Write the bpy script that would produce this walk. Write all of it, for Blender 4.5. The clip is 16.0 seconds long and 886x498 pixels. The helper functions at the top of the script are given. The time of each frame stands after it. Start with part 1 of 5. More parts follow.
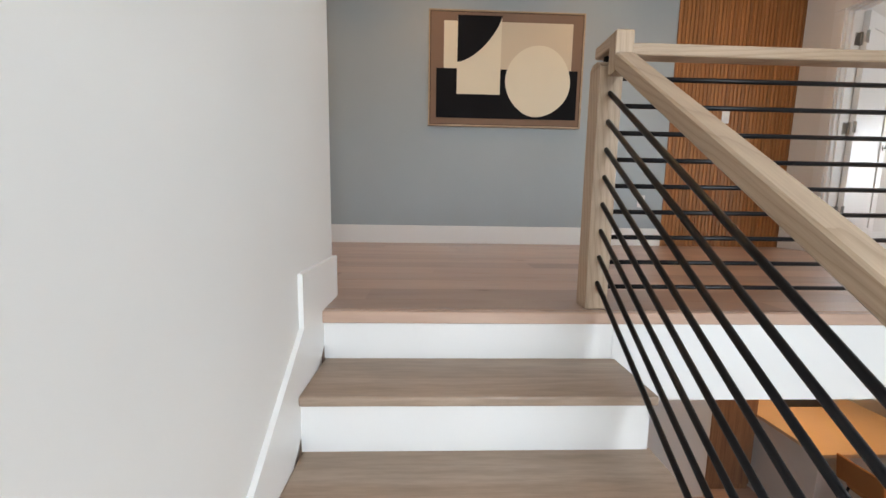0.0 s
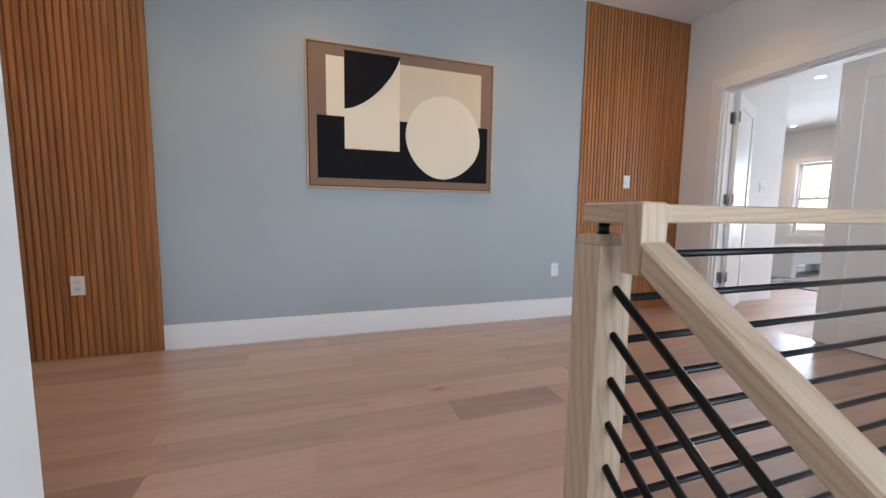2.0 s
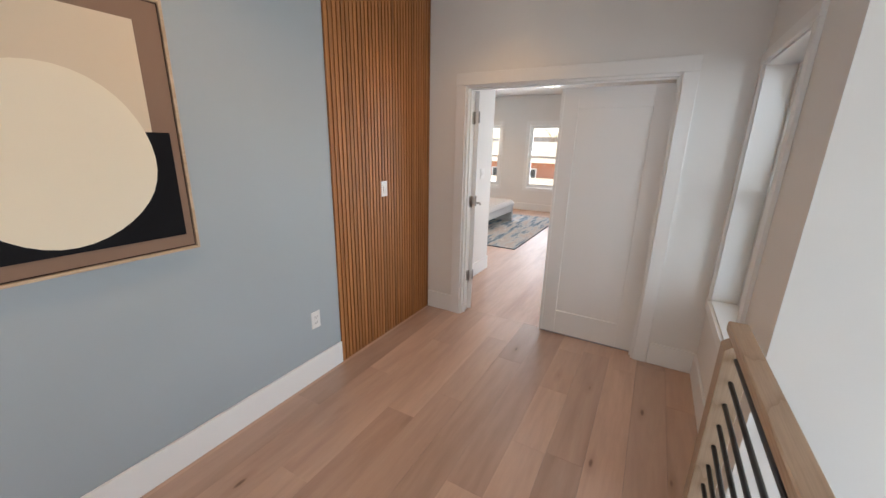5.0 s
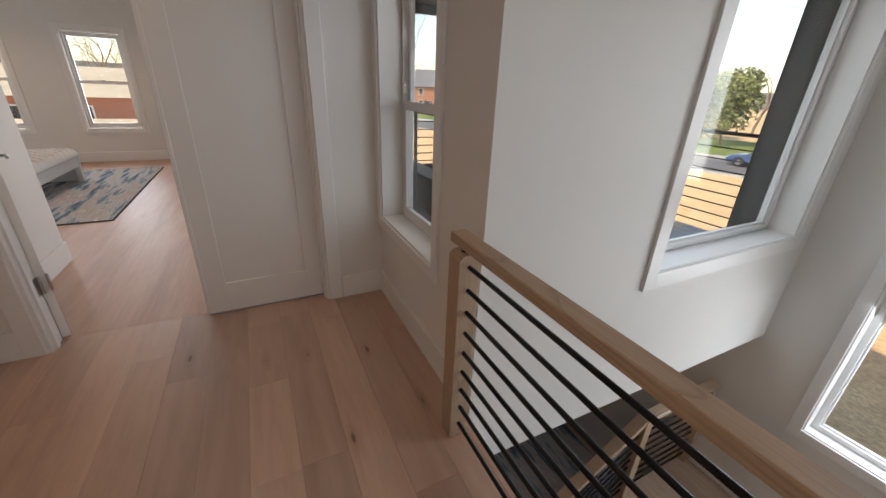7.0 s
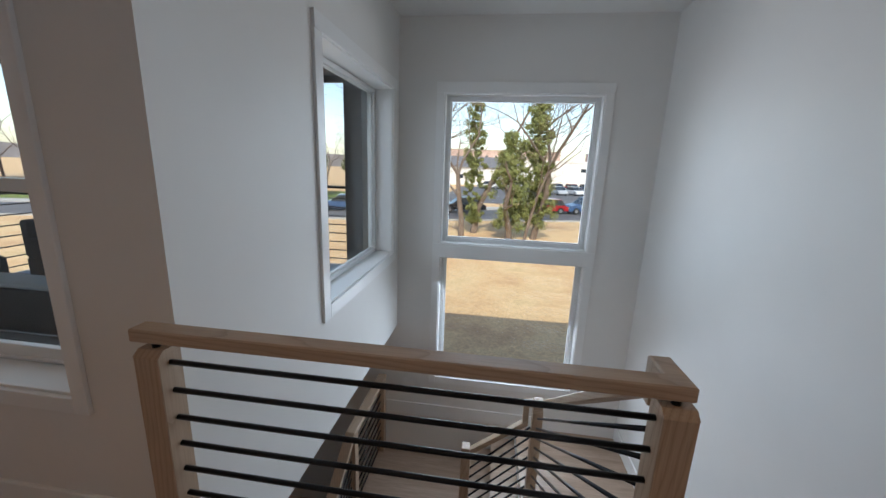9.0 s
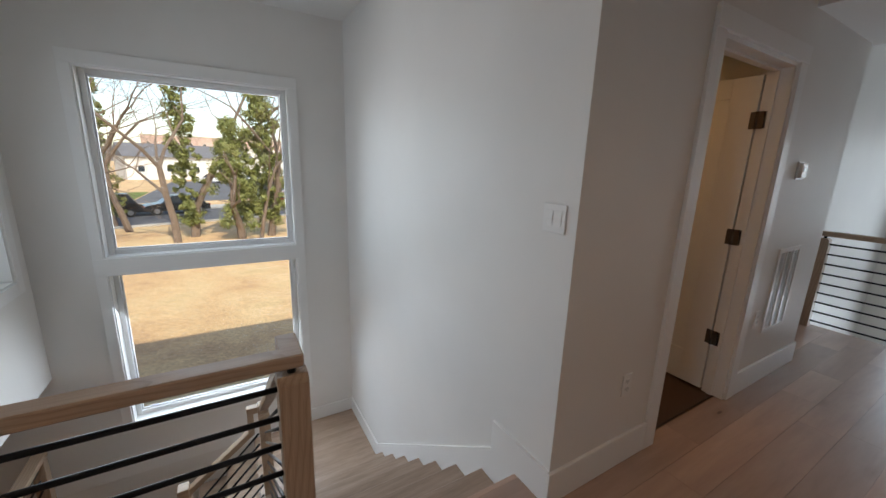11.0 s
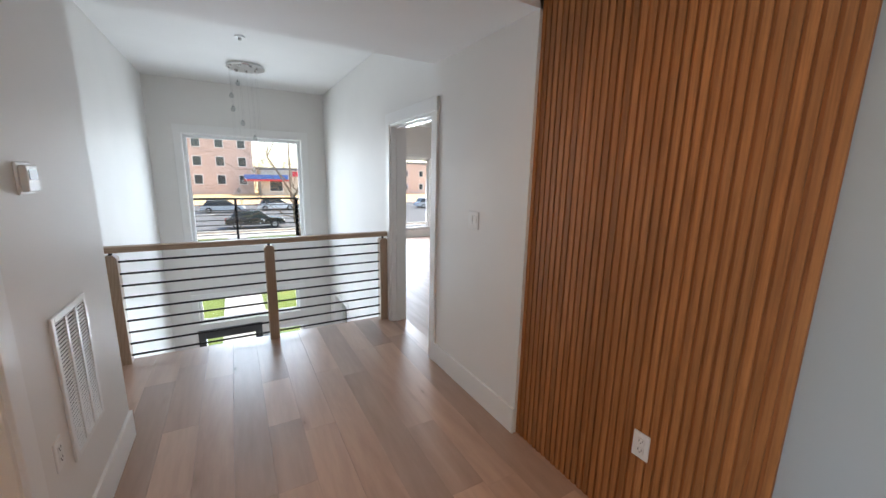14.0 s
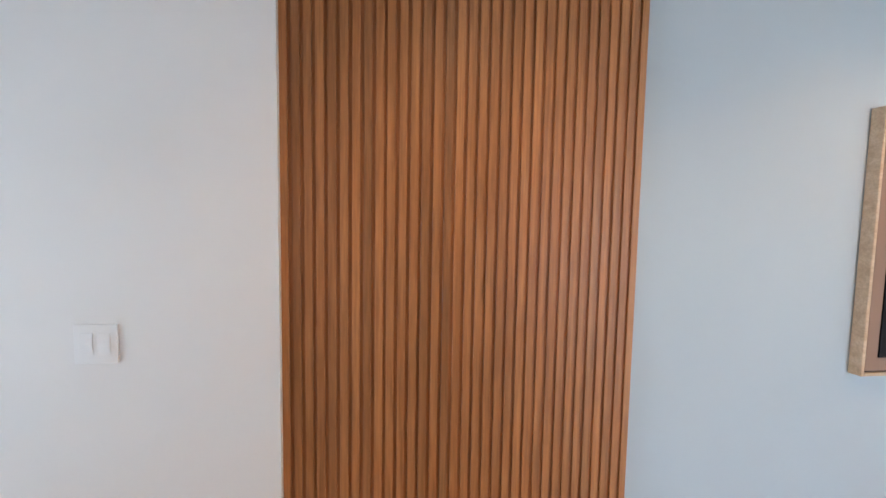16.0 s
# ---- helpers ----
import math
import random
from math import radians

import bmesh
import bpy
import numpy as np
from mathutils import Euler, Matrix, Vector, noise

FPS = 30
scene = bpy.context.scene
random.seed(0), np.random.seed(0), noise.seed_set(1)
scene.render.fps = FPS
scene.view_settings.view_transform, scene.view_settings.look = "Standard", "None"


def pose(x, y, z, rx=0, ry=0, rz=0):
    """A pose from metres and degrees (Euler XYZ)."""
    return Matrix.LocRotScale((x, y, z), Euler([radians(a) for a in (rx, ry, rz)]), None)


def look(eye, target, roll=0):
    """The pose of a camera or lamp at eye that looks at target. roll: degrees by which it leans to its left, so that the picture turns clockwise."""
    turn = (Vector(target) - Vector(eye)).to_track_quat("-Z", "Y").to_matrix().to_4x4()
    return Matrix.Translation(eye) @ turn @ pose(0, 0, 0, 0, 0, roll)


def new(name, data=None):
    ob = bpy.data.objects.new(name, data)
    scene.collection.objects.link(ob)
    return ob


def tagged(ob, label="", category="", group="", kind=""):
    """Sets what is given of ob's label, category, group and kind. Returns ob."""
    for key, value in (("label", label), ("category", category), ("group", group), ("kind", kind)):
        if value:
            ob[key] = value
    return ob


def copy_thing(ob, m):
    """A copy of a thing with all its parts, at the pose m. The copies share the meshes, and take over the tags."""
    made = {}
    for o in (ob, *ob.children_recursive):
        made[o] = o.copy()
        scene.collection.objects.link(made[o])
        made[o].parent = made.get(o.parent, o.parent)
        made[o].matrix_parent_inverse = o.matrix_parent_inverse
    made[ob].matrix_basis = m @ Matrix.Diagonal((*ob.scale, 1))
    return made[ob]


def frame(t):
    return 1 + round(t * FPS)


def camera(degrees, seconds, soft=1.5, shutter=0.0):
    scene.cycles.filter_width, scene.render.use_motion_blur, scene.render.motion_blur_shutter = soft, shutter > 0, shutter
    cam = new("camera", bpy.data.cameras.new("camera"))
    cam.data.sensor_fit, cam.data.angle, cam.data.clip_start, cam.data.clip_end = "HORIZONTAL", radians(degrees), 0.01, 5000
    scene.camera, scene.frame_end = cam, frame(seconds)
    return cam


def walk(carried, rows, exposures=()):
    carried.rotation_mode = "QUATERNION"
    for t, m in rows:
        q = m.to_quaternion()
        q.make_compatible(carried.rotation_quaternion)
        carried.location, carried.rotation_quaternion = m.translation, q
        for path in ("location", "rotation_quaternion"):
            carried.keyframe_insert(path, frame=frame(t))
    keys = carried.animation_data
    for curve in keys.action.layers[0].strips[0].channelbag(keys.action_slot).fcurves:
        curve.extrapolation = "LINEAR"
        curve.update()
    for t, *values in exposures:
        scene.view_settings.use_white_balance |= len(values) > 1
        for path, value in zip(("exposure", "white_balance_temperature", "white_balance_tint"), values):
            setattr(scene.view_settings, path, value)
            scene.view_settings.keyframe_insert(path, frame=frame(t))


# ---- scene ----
cam = camera(100.2, 16.0)
PATH = [
    (0, (-0.568, -1.292, 0.378), (-0.499, 0.691, 0.131), 0.9),
    (0.5, (-0.621, -1.093, 0.5), (-0.39, 0.881, 0.277), 0.8),
    (1, (-0.549, -0.929, 0.618), (-0.149, 1.019, 0.406), 0.8),
    (1.5, (-0.5, -0.77, 0.786), (0.03, 1.148, 0.588), 0.7),
    (2, (-0.513, -0.572, 0.906), (0.107, 1.32, 0.712), 0.7),
    (2.5, (-0.461, -0.411, 1.007), (0.286, 1.433, 0.804), 0.7),
    (3, (-0.431, -0.235, 1.167), (0.492, 1.526, 0.956), 0.9),
    (3.2, (-0.412, -0.176, 1.204), (0.574, 1.551, 0.987), 1.0),
    (5.3, (-0.029, 0.449, 1.569), (1.744, 1.141, 0.953), 1.6),
    (5.5, (0.016, 0.466, 1.576), (1.832, 0.98, 0.915), 1.8),
    (6, (0.175, 0.52, 1.535), (2.002, 0.669, 0.737), 2.0),
    (6.5, (0.331, 0.589, 1.459), (2.129, 0.235, 0.657), 2.3),
    (7, (0.435, 0.668, 1.393), (2.073, -0.163, 0.602), 2.3),
    (7.5, (0.502, 0.75, 1.379), (1.902, -0.476, 0.645), 2.6),
    (8, (0.594, 0.769, 1.404), (1.674, -0.811, 0.824), 2.6),
    (8.5, (0.58, 0.826, 1.427), (1.235, -1.005, 0.963), 2.3),
    (8.7, (0.555, 0.873, 1.42), (1.042, -1.015, 0.973), 2.2),
    (10.8, (0.227, 1.071, 1.45), (-0.642, -0.673, 0.998), 1.9),
    (11, (0.164, 1.086, 1.457), (-0.831, -0.591, 1.012), 1.8),
    (11.5, (0.01, 1.097, 1.463), (-1.253, -0.391, 1.025), 1.7),
    (12, (-0.135, 1.052, 1.486), (-1.658, -0.172, 1.056), 1.6),
    (12.5, (-0.326, 0.886, 1.499), (-2.12, 0.115, 1.067), 1.4),
    (13, (-0.567, 0.817, 1.496), (-2.507, 0.608, 1.056), 1.2),
    (13.5, (-0.869, 0.797, 1.513), (-2.776, 1.21, 1.074), 0.9),
    (14, (-1.14, 0.784, 1.522), (-2.848, 1.751, 1.138), 1.2),
    (14.5, (-1.424, 0.791, 1.558), (-2.794, 2.22, 1.271), 1.1),
    (15, (-1.736, 0.895, 1.591), (-2.714, 2.624, 1.359), 1.0),
    (15.5, (-2.004, 0.945, 1.642), (-2.46, 2.885, 1.48), 1.7),
    (16, (-2.298, 1.003, 1.604), (-2.068, 2.985, 1.472), 1.0),
]
EXPOSURES = [
    (0, 1.85, 7700, 11), (0.5, 1.95, 7700, 10.5), (1, 1.95, 7600, 10.5), (1.5, 2.1, 7300, 10), (2.0, 2.08, 6600, 9.5), (2.5, 2.1, 6450, 9.5), (3.2, 2.15, 6800, 10), (5.5, 1.95, 7400, 11), (6.5, 1.45, 7800, 14), (7.5, 1.12, 7600, 13), (8.5, 0.88, 6600, 9),
    (11, 1.0, 7200, 11), (12, 1.0, 7100, 10.5), (12.5, 1.3, 7300, 12), (13, 1.7, 7500, 14), (13.5, 2.0, 7200, 11), (14, 2.05, 7100, 11), (15, 2.1, 7250, 12), (16, 2.98, 6350, 8.5)]
walk(cam, [(t, look(e, g, r)) for t, e, g, r in PATH], EXPOSURES)

# ---- world, sun and large lights ----
SUN_FROM = Vector((-0.06, 0.685, 0.729)).normalized()
world = bpy.data.worlds.new("sky")
scene.world = world
world.use_nodes = True
wn = world.node_tree
sky = wn.nodes.new("ShaderNodeTexSky")
sky.sky_type = "NISHITA"
sky.sun_disc = False
sky.sun_elevation = math.asin(SUN_FROM.z)
sky.sun_rotation = math.atan2(SUN_FROM.x, SUN_FROM.y)
sky.air_density, sky.dust_density, sky.ozone_density = 1.0, 1.0, 1.2
wn.links.new(sky.outputs[0], wn.nodes["Background"].inputs[0])
wn.nodes["Background"].inputs[1].default_value = 0.15
sun = new("sun", bpy.data.lights.new("sun", "SUN"))
sun.data.energy, sun.data.angle, sun.data.color = 2.2, radians(0.5), (1.0, 0.95, 0.87)
sun.matrix_world = look(SUN_FROM * 40, (0, 0, 0))


def window_light(name, eye, target, w, h, watts, color=(0.66, 0.80, 1.0), spread=130):
    """Daylight entering at a window's opening."""
    d = bpy.data.lights.new(name, "AREA")
    d.shape, d.size, d.size_y, d.energy, d.color = "RECTANGLE", w, h, watts, color
    d.spread = radians(spread)
    ob = new(name, d)
    ob.matrix_world = look(eye, target)
    return ob


window_light("daylight_stair_upper", (0.31, -3.06, 1.37), (0.31, 0, 1.0), 1.4, 1.4, 8.8)
window_light("daylight_stair_lower", (0.31, -3.06, -0.22), (0.6, -1.6, -1.6), 1.4, 1.3, 16.0, spread=160)
window_light("daylight_side", (1.86, -1.85, 1.3), (0, -1.85, 1.0), 1.3, 1.4, 4.6)
window_light("daylight_hall", (2.33, -0.32, 1.3), (2.33, 2, 0.6), 0.8, 1.4, 1.4)
window_light("daylight_void", (-7.83, 1.0, 1.2), (-2.0, 1.0, 0.6), 1.5, 1.6, 10.5, spread=150)
window_light("daylight_void_lower", (-7.83, 1.0, -1.5), (-3.0, 1.0, -0.4), 1.6, 2.0, 24.0)
window_light("daylight_bedroom_a", (9.22, 2.8, 1.3), (0, 2.8, 0.9), 0.7, 1.45, 10.0)
window_light("daylight_bedroom_b", (9.22, 4.25, 1.3), (0, 4.25, 0.9), 0.7, 1.45, 12.0)
window_light("daylight_west_room", (-9.85, 4.6, 1.1), (-6.5, 4.0, 0.3), 1.1, 1.6, 22.0)
# Added lamp at an unseen opening, to brighten the bedroom partition.
window_light("daylight_bedroom_south", (5.4, -0.30, 1.15), (4.6, 2.2, 1.2), 1.5, 1.9, 8.0)

# ---- materials ----


def mat(name, color, rough=0.6, metal=0.0, spec=0.5):
    m = bpy.data.materials.new(name)
    m.use_nodes = True
    b = m.node_tree.nodes["Principled BSDF"]
    b.inputs["Base Color"].default_value = (*color, 1)
    b.inputs["Roughness"].default_value = rough
    b.inputs["Metallic"].default_value = metal
    b.inputs["Specular IOR Level"].default_value = spec
    return m


def node(m, kind, **inputs):
    n = m.node_tree.nodes.new(kind)
    for k, v in inputs.items():
        n.inputs[k].default_value = v
    return n


def wire(m, a, b):
    m.node_tree.links.new(a, b)


def coords(m, scale=(1, 1, 1), space="Object", spin=(0, 0, 0)):
    t = node(m, "ShaderNodeTexCoord")
    p = node(m, "ShaderNodeMapping", Scale=scale, Rotation=spin)
    wire(m, t.outputs[space], p.inputs[0])
    return p.outputs[0]


def world_coords(m, scale=(1, 1, 1)):
    g = node(m, "ShaderNodeNewGeometry")
    p = node(m, "ShaderNodeMapping", Scale=scale)
    wire(m, g.outputs["Position"], p.inputs[0])
    return p.outputs[0]


def ramp(m, source, stops):
    r = m.node_tree.nodes.new("ShaderNodeValToRGB")
    e = r.color_ramp.elements
    while len(e) < len(stops):
        e.new(0.5)
    for el, (pos, c) in zip(e, stops):
        el.position, el.color = pos, (*c, 1)
    wire(m, source, r.inputs[0])
    return r.outputs[0]


def mix(m, fac, a, b, blend="MIX"):
    n = m.node_tree.nodes.new("ShaderNodeMix")
    n.data_type, n.blend_type = "RGBA", blend
    if isinstance(fac, float):
        n.inputs[0].default_value = fac
    else:
        wire(m, fac, n.inputs[0])
    for s, v in ((6, a), (7, b)):
        if isinstance(v, tuple):
            n.inputs[s].default_value = (*v, 1)
        else:
            wire(m, v, n.inputs[s])
    return n.outputs[2]


def bump(m, source, strength=0.1, dist=0.01):
    b = m.node_tree.nodes["Principled BSDF"]
    n = node(m, "ShaderNodeBump", Strength=strength, Distance=dist)
    wire(m, source, n.inputs["Height"])
    wire(m, n.outputs[0], b.inputs["Normal"])


def base(m, out):
    wire(m, out, m.node_tree.nodes["Principled BSDF"].inputs["Base Color"])


def rough(m, source, lo, hi):
    r = node(m, "ShaderNodeMapRange")
    r.inputs[3].default_value, r.inputs[4].default_value = lo, hi
    wire(m, source, r.inputs[0])
    wire(m, r.outputs[0], m.node_tree.nodes["Principled BSDF"].inputs["Roughness"])


def paint(name, color, rough_at=0.55, tone=0.03, grain=260.0):
    """Rolled wall paint: faint stipple, faint patches."""
    m = mat(name, color, rough_at)
    p = world_coords(m)
    big = node(m, "ShaderNodeTexNoise", Scale=1.3, Detail=3.0)
    wire(m, p, big.inputs[0])
    dark = tuple(c * (1 - tone) for c in color)
    lite = tuple(min(1, c * (1 + tone)) for c in color)
    base(m, ramp(m, big.outputs[0], [(0.3, dark), (0.7, lite)]))
    fine = node(m, "ShaderNodeTexNoise", Scale=grain, Detail=2.0)
    wire(m, p, fine.inputs[0])
    rough(m, big.outputs[0], rough_at - 0.05, rough_at + 0.05)
    bump(m, fine.outputs[0], 0.06, 0.001)
    return m


def wood(name, dark, mid, light, scale=(1.0, 14.0, 14.0), rough_at=0.45, grain=0.25, knots=False, island=0.0, per_object=0.0):
    """Wood with its grain along local x."""
    m = mat(name, mid, rough_at)
    p = coords(m, scale)
    oi = node(m, "ShaderNodeObjectInfo")
    geo = node(m, "ShaderNodeNewGeometry")
    off = node(m, "ShaderNodeVectorMath")
    off.operation = "SCALE"
    off.inputs[0].default_value = (31.0, 17.0, 23.0)
    seed = geo.outputs["Random Per Island"] if island else oi.outputs["Random"]
    wire(m, seed, off.inputs["Scale"])
    add = node(m, "ShaderNodeVectorMath")
    add.operation = "ADD"
    wire(m, p, add.inputs[0])
    wire(m, off.outputs[0], add.inputs[1])
    n1 = node(m, "ShaderNodeTexNoise", Scale=1.2, Detail=5.0, Roughness=0.6, Distortion=0.6)
    wire(m, add.outputs[0], n1.inputs[0])
    n2 = node(m, "ShaderNodeTexNoise", Scale=7.0, Detail=4.0, Roughness=0.65)
    wire(m, add.outputs[0], n2.inputs[0])
    c = ramp(m, n1.outputs[0], [(0.28, dark), (0.5, mid), (0.72, light)])
    g = ramp(m, n2.outputs[0], [(0.35, (1 - grain,) * 3), (0.6, (1, 1, 1))])
    c = mix(m, 1.0, c, g, "MULTIPLY")
    amount = island or per_object
    if amount:
        v = ramp(m, seed, [(0.0, (1 - amount,) * 3), (0.5, (1.0, 0.985, 0.97)), (1.0, (1 + amount * 0.6, 1 + amount * 0.55, 1 + amount * 0.5))])
        c = mix(m, 1.0, c, v, "MULTIPLY")
    if knots:
        k = node(m, "ShaderNodeTexVoronoi", Scale=1.0)
        kp = coords(m, (1.9, 6.0, 6.0))
        ka = node(m, "ShaderNodeVectorMath")
        ka.operation = "ADD"
        wire(m, kp, ka.inputs[0])
        wire(m, off.outputs[0], ka.inputs[1])
        wire(m, ka.outputs[0], k.inputs[0])
        kc = ramp(m, k.outputs["Distance"], [(0.0, (0.30, 0.26, 0.24)), (0.045, (0.5, 0.45, 0.42)), (0.07, (0.88, 0.86, 0.84)), (0.2, (1, 1, 1))])
        c = mix(m, 1.0, c, kc, "MULTIPLY")
    base(m, c)
    rough(m, n2.outputs[0], rough_at - 0.08, rough_at + 0.1)
    bump(m, n2.outputs[0], 0.08, 0.002)
    return m


M_WHITE = paint("white_wall_paint", (0.775, 0.755, 0.725))
M_CEIL = paint("ceiling_paint", (0.80, 0.79, 0.77), 0.7)
M_TRIM = paint("trim_semigloss_white", (0.82, 0.81, 0.79), 0.35, 0.015, 120)
M_BLUE = paint("blue_grey_paint", (0.36, 0.408, 0.43), 0.5)
M_OAK = wood("greyed_oak_plank", (0.45, 0.295, 0.225), (0.54, 0.365, 0.28), (0.60, 0.42, 0.33), (0.5, 4, 4), 0.33, 0.08, True, 0, 0.24)
M_OAKF = wood("greyed_oak_far", (0.45, 0.295, 0.225), (0.54, 0.365, 0.28), (0.60, 0.42, 0.33), (0.6, 5, 5), 0.48, 0.09)
for k, v in (("Coat Weight", 0.55), ("Coat Roughness", 0.27)):
    M_OAK.node_tree.nodes["Principled BSDF"].inputs[k].default_value = v
M_TREAD = wood("oak_tread", (0.32, 0.222, 0.16), (0.41, 0.292, 0.215), (0.48, 0.355, 0.27), (0.8, 9, 9), 0.38, 0.2, False, 0, 0.1)
M_SLAT = wood("teak_slat", (0.30, 0.115, 0.034), (0.41, 0.168, 0.054), (0.49, 0.215, 0.076), (18, 18, 0.7), 0.46, 0.26, False, 0, 0.22)
M_SLATB = wood("teak_backing", (0.27, 0.088, 0.022), (0.34, 0.118, 0.032), (0.40, 0.145, 0.045), (14, 14, 0.7), 0.5, 0.2)


def ash(name, spin, size=0.016):
    """Pale ash: flat-sawn growth rings about a leaning axis, with long pores; spin turns local z onto the grain."""
    m = mat(name, (0.52, 0.38, 0.27), 0.42)
    oi = node(m, "ShaderNodeObjectInfo")
    off = node(m, "ShaderNodeVectorMath")
    off.operation = "SCALE"
    off.inputs[0].default_value = (0.05, 0.03, 5.0)
    wire(m, oi.outputs["Random"], off.inputs["Scale"])
    p = coords(m, (1, 1, 1), "Object", spin)
    add = node(m, "ShaderNodeVectorMath")
    add.operation = "ADD"
    wire(m, p, add.inputs[0])
    wire(m, off.outputs[0], add.inputs[1])
    lean = node(m, "ShaderNodeMapping", Location=(0.07, -0.05, 0.0), Rotation=(0.07, 0.05, 0.0))
    wire(m, add.outputs[0], lean.inputs[0])
    warp = node(m, "ShaderNodeTexNoise", Scale=1.0, Detail=2.0)
    wmap = node(m, "ShaderNodeMapping", Scale=(14, 14, 5))
    wire(m, add.outputs[0], wmap.inputs[0])
    wire(m, wmap.outputs[0], warp.inputs[0])
    wv = node(m, "ShaderNodeVectorMath")
    wv.operation = "MULTIPLY_ADD"
    wv.inputs[1].default_value = (0.022, 0.022, 0.0)
    wire(m, warp.outputs["Color"], wv.inputs[0])
    wire(m, lean.outputs[0], wv.inputs[2])
    ring = node(m, "ShaderNodeTexWave", Scale=math.tau / (20 * size))
    ring.wave_type, ring.rings_direction, ring.wave_profile = "RINGS", "Z", "SAW"
    wire(m, wv.outputs[0], ring.inputs[0])
    pore = node(m, "ShaderNodeTexNoise", Scale=1.0, Detail=4.0, Roughness=0.6)
    pmap = node(m, "ShaderNodeMapping", Scale=(260, 260, 7))
    wire(m, add.outputs[0], pmap.inputs[0])
    wire(m, pmap.outputs[0], pore.inputs[0])
    c = ramp(m, ring.outputs["Fac"], [(0.0, (0.465, 0.337, 0.238)), (0.55, (0.505, 0.372, 0.265)), (0.85, (0.455, 0.327, 0.228)), (1.0, (0.38, 0.265, 0.178))])
    g = ramp(m, pore.outputs[0], [(0.32, (0.86, 0.85, 0.84)), (0.58, (1, 1, 1))])
    c = mix(m, 1.0, c, g, "MULTIPLY")
    tone = ramp(m, oi.outputs["Random"], [(0.0, (0.92, 0.91, 0.90)), (1.0, (1.05, 1.04, 1.03))])
    base(m, mix(m, 1.0, c, tone, "MULTIPLY"))
    rough(m, pore.outputs[0], 0.36, 0.50)
    bump(m, pore.outputs[0], 0.06, 0.001)
    return m


M_RAIL = ash("pale_ash_rail", (0, math.pi / 2, 0))
M_RAILY = ash("pale_ash_rail_along", (math.pi / 2, 0, 0))
M_RAILS = ash("pale_ash_rail_sloping", (math.pi / 2 - math.atan(0.74), 0, 0))
M_POST = ash("pale_ash_post", (0, 0, 0))
M_BLACK = mat("black_satin_metal", (0.012, 0.012, 0.014), 0.32, 0.6)
M_NICKEL = mat("brushed_nickel", (0.45, 0.44, 0.42), 0.3, 1.0)
M_BRONZE = mat("dark_hinge_metal", (0.14, 0.11, 0.09), 0.38, 0.9)
M_PLATE = mat("white_plate_plastic", (0.80, 0.79, 0.77), 0.28)
M_SLOT = mat("dark_slot", (0.03, 0.03, 0.03), 0.6)
M_VINYL = mat("white_vinyl_frame", (0.80, 0.80, 0.79), 0.3)
M_DARKFRAME = mat("dark_exterior_frame", (0.03, 0.032, 0.036), 0.4)


def glass_mat(name, tint=(0.97, 0.985, 0.98)):
    m = bpy.data.materials.new(name)
    m.use_nodes = True
    nt = m.node_tree
    nt.nodes.clear()
    out = nt.nodes.new("ShaderNodeOutputMaterial")
    tr = nt.nodes.new("ShaderNodeBsdfTransparent")
    tr.inputs[0].default_value = (*tint, 1)
    gl = nt.nodes.new("ShaderNodeBsdfGlossy")
    gl.inputs["Roughness"].default_value = 0.0
    lw = nt.nodes.new("ShaderNodeLayerWeight")
    pw = nt.nodes.new("ShaderNodeMath")
    pw.operation = "POWER"
    pw.inputs[1].default_value = 4.0
    sc = nt.nodes.new("ShaderNodeMath")
    sc.operation = "MULTIPLY_ADD"
    sc.inputs[1].default_value, sc.inputs[2].default_value = 0.6, 0.025
    nt.links.new(lw.outputs["Facing"], pw.inputs[0])
    nt.links.new(pw.outputs[0], sc.inputs[0])
    mx = nt.nodes.new("ShaderNodeMixShader")
    nt.links.new(sc.outputs[0], mx.inputs[0])
    nt.links.new(tr.outputs[0], mx.inputs[1])
    nt.links.new(gl.outputs[0], mx.inputs[2])
    nt.links.new(mx.outputs[0], out.inputs[0])
    return m


M_GLASS = glass_mat("window_glass")

# ---- building helpers ----


def box(bm, x0, x1, y0, y1, z0, z1):
    vs = [bm.verts.new(c) for c in ((x0, y0, z0), (x1, y0, z0), (x1, y1, z0), (x0, y1, z0), (x0, y0, z1), (x1, y0, z1), (x1, y1, z1), (x0, y1, z1))]
    for f in ((3, 2, 1, 0), (4, 5, 6, 7), (0, 1, 5, 4), (1, 2, 6, 5), (2, 3, 7, 6), (3, 0, 4, 7)):
        bm.faces.new([vs[i] for i in f])
    return bm


def bx(x0, x1, y0, y1, z0, z1, bevel=0.0, seg=1):
    bm = box(bmesh.new(), min(x0, x1), max(x0, x1), min(y0, y1), max(y0, y1), min(z0, z1), max(z0, z1))
    if bevel:
        bmesh.ops.bevel(bm, geom=bm.edges[:], offset=bevel, segments=seg, affect="EDGES", profile=0.5)
    return bm


def cyl(r, p, q, n=12, r2=None, caps=True):
    """A rod from p to q."""
    p, q = Vector(p), Vector(q)
    bm = bmesh.new()
    m = Matrix.Translation((p + q) / 2) @ (q - p).to_track_quat("Z", "Y").to_matrix().to_4x4()
    bmesh.ops.create_cone(bm, cap_ends=caps, segments=n, radius1=r, radius2=r if r2 is None else r2, depth=(q - p).length, matrix=m)
    for f in bm.faces:
        f.smooth = len(f.verts) == 4
    return bm


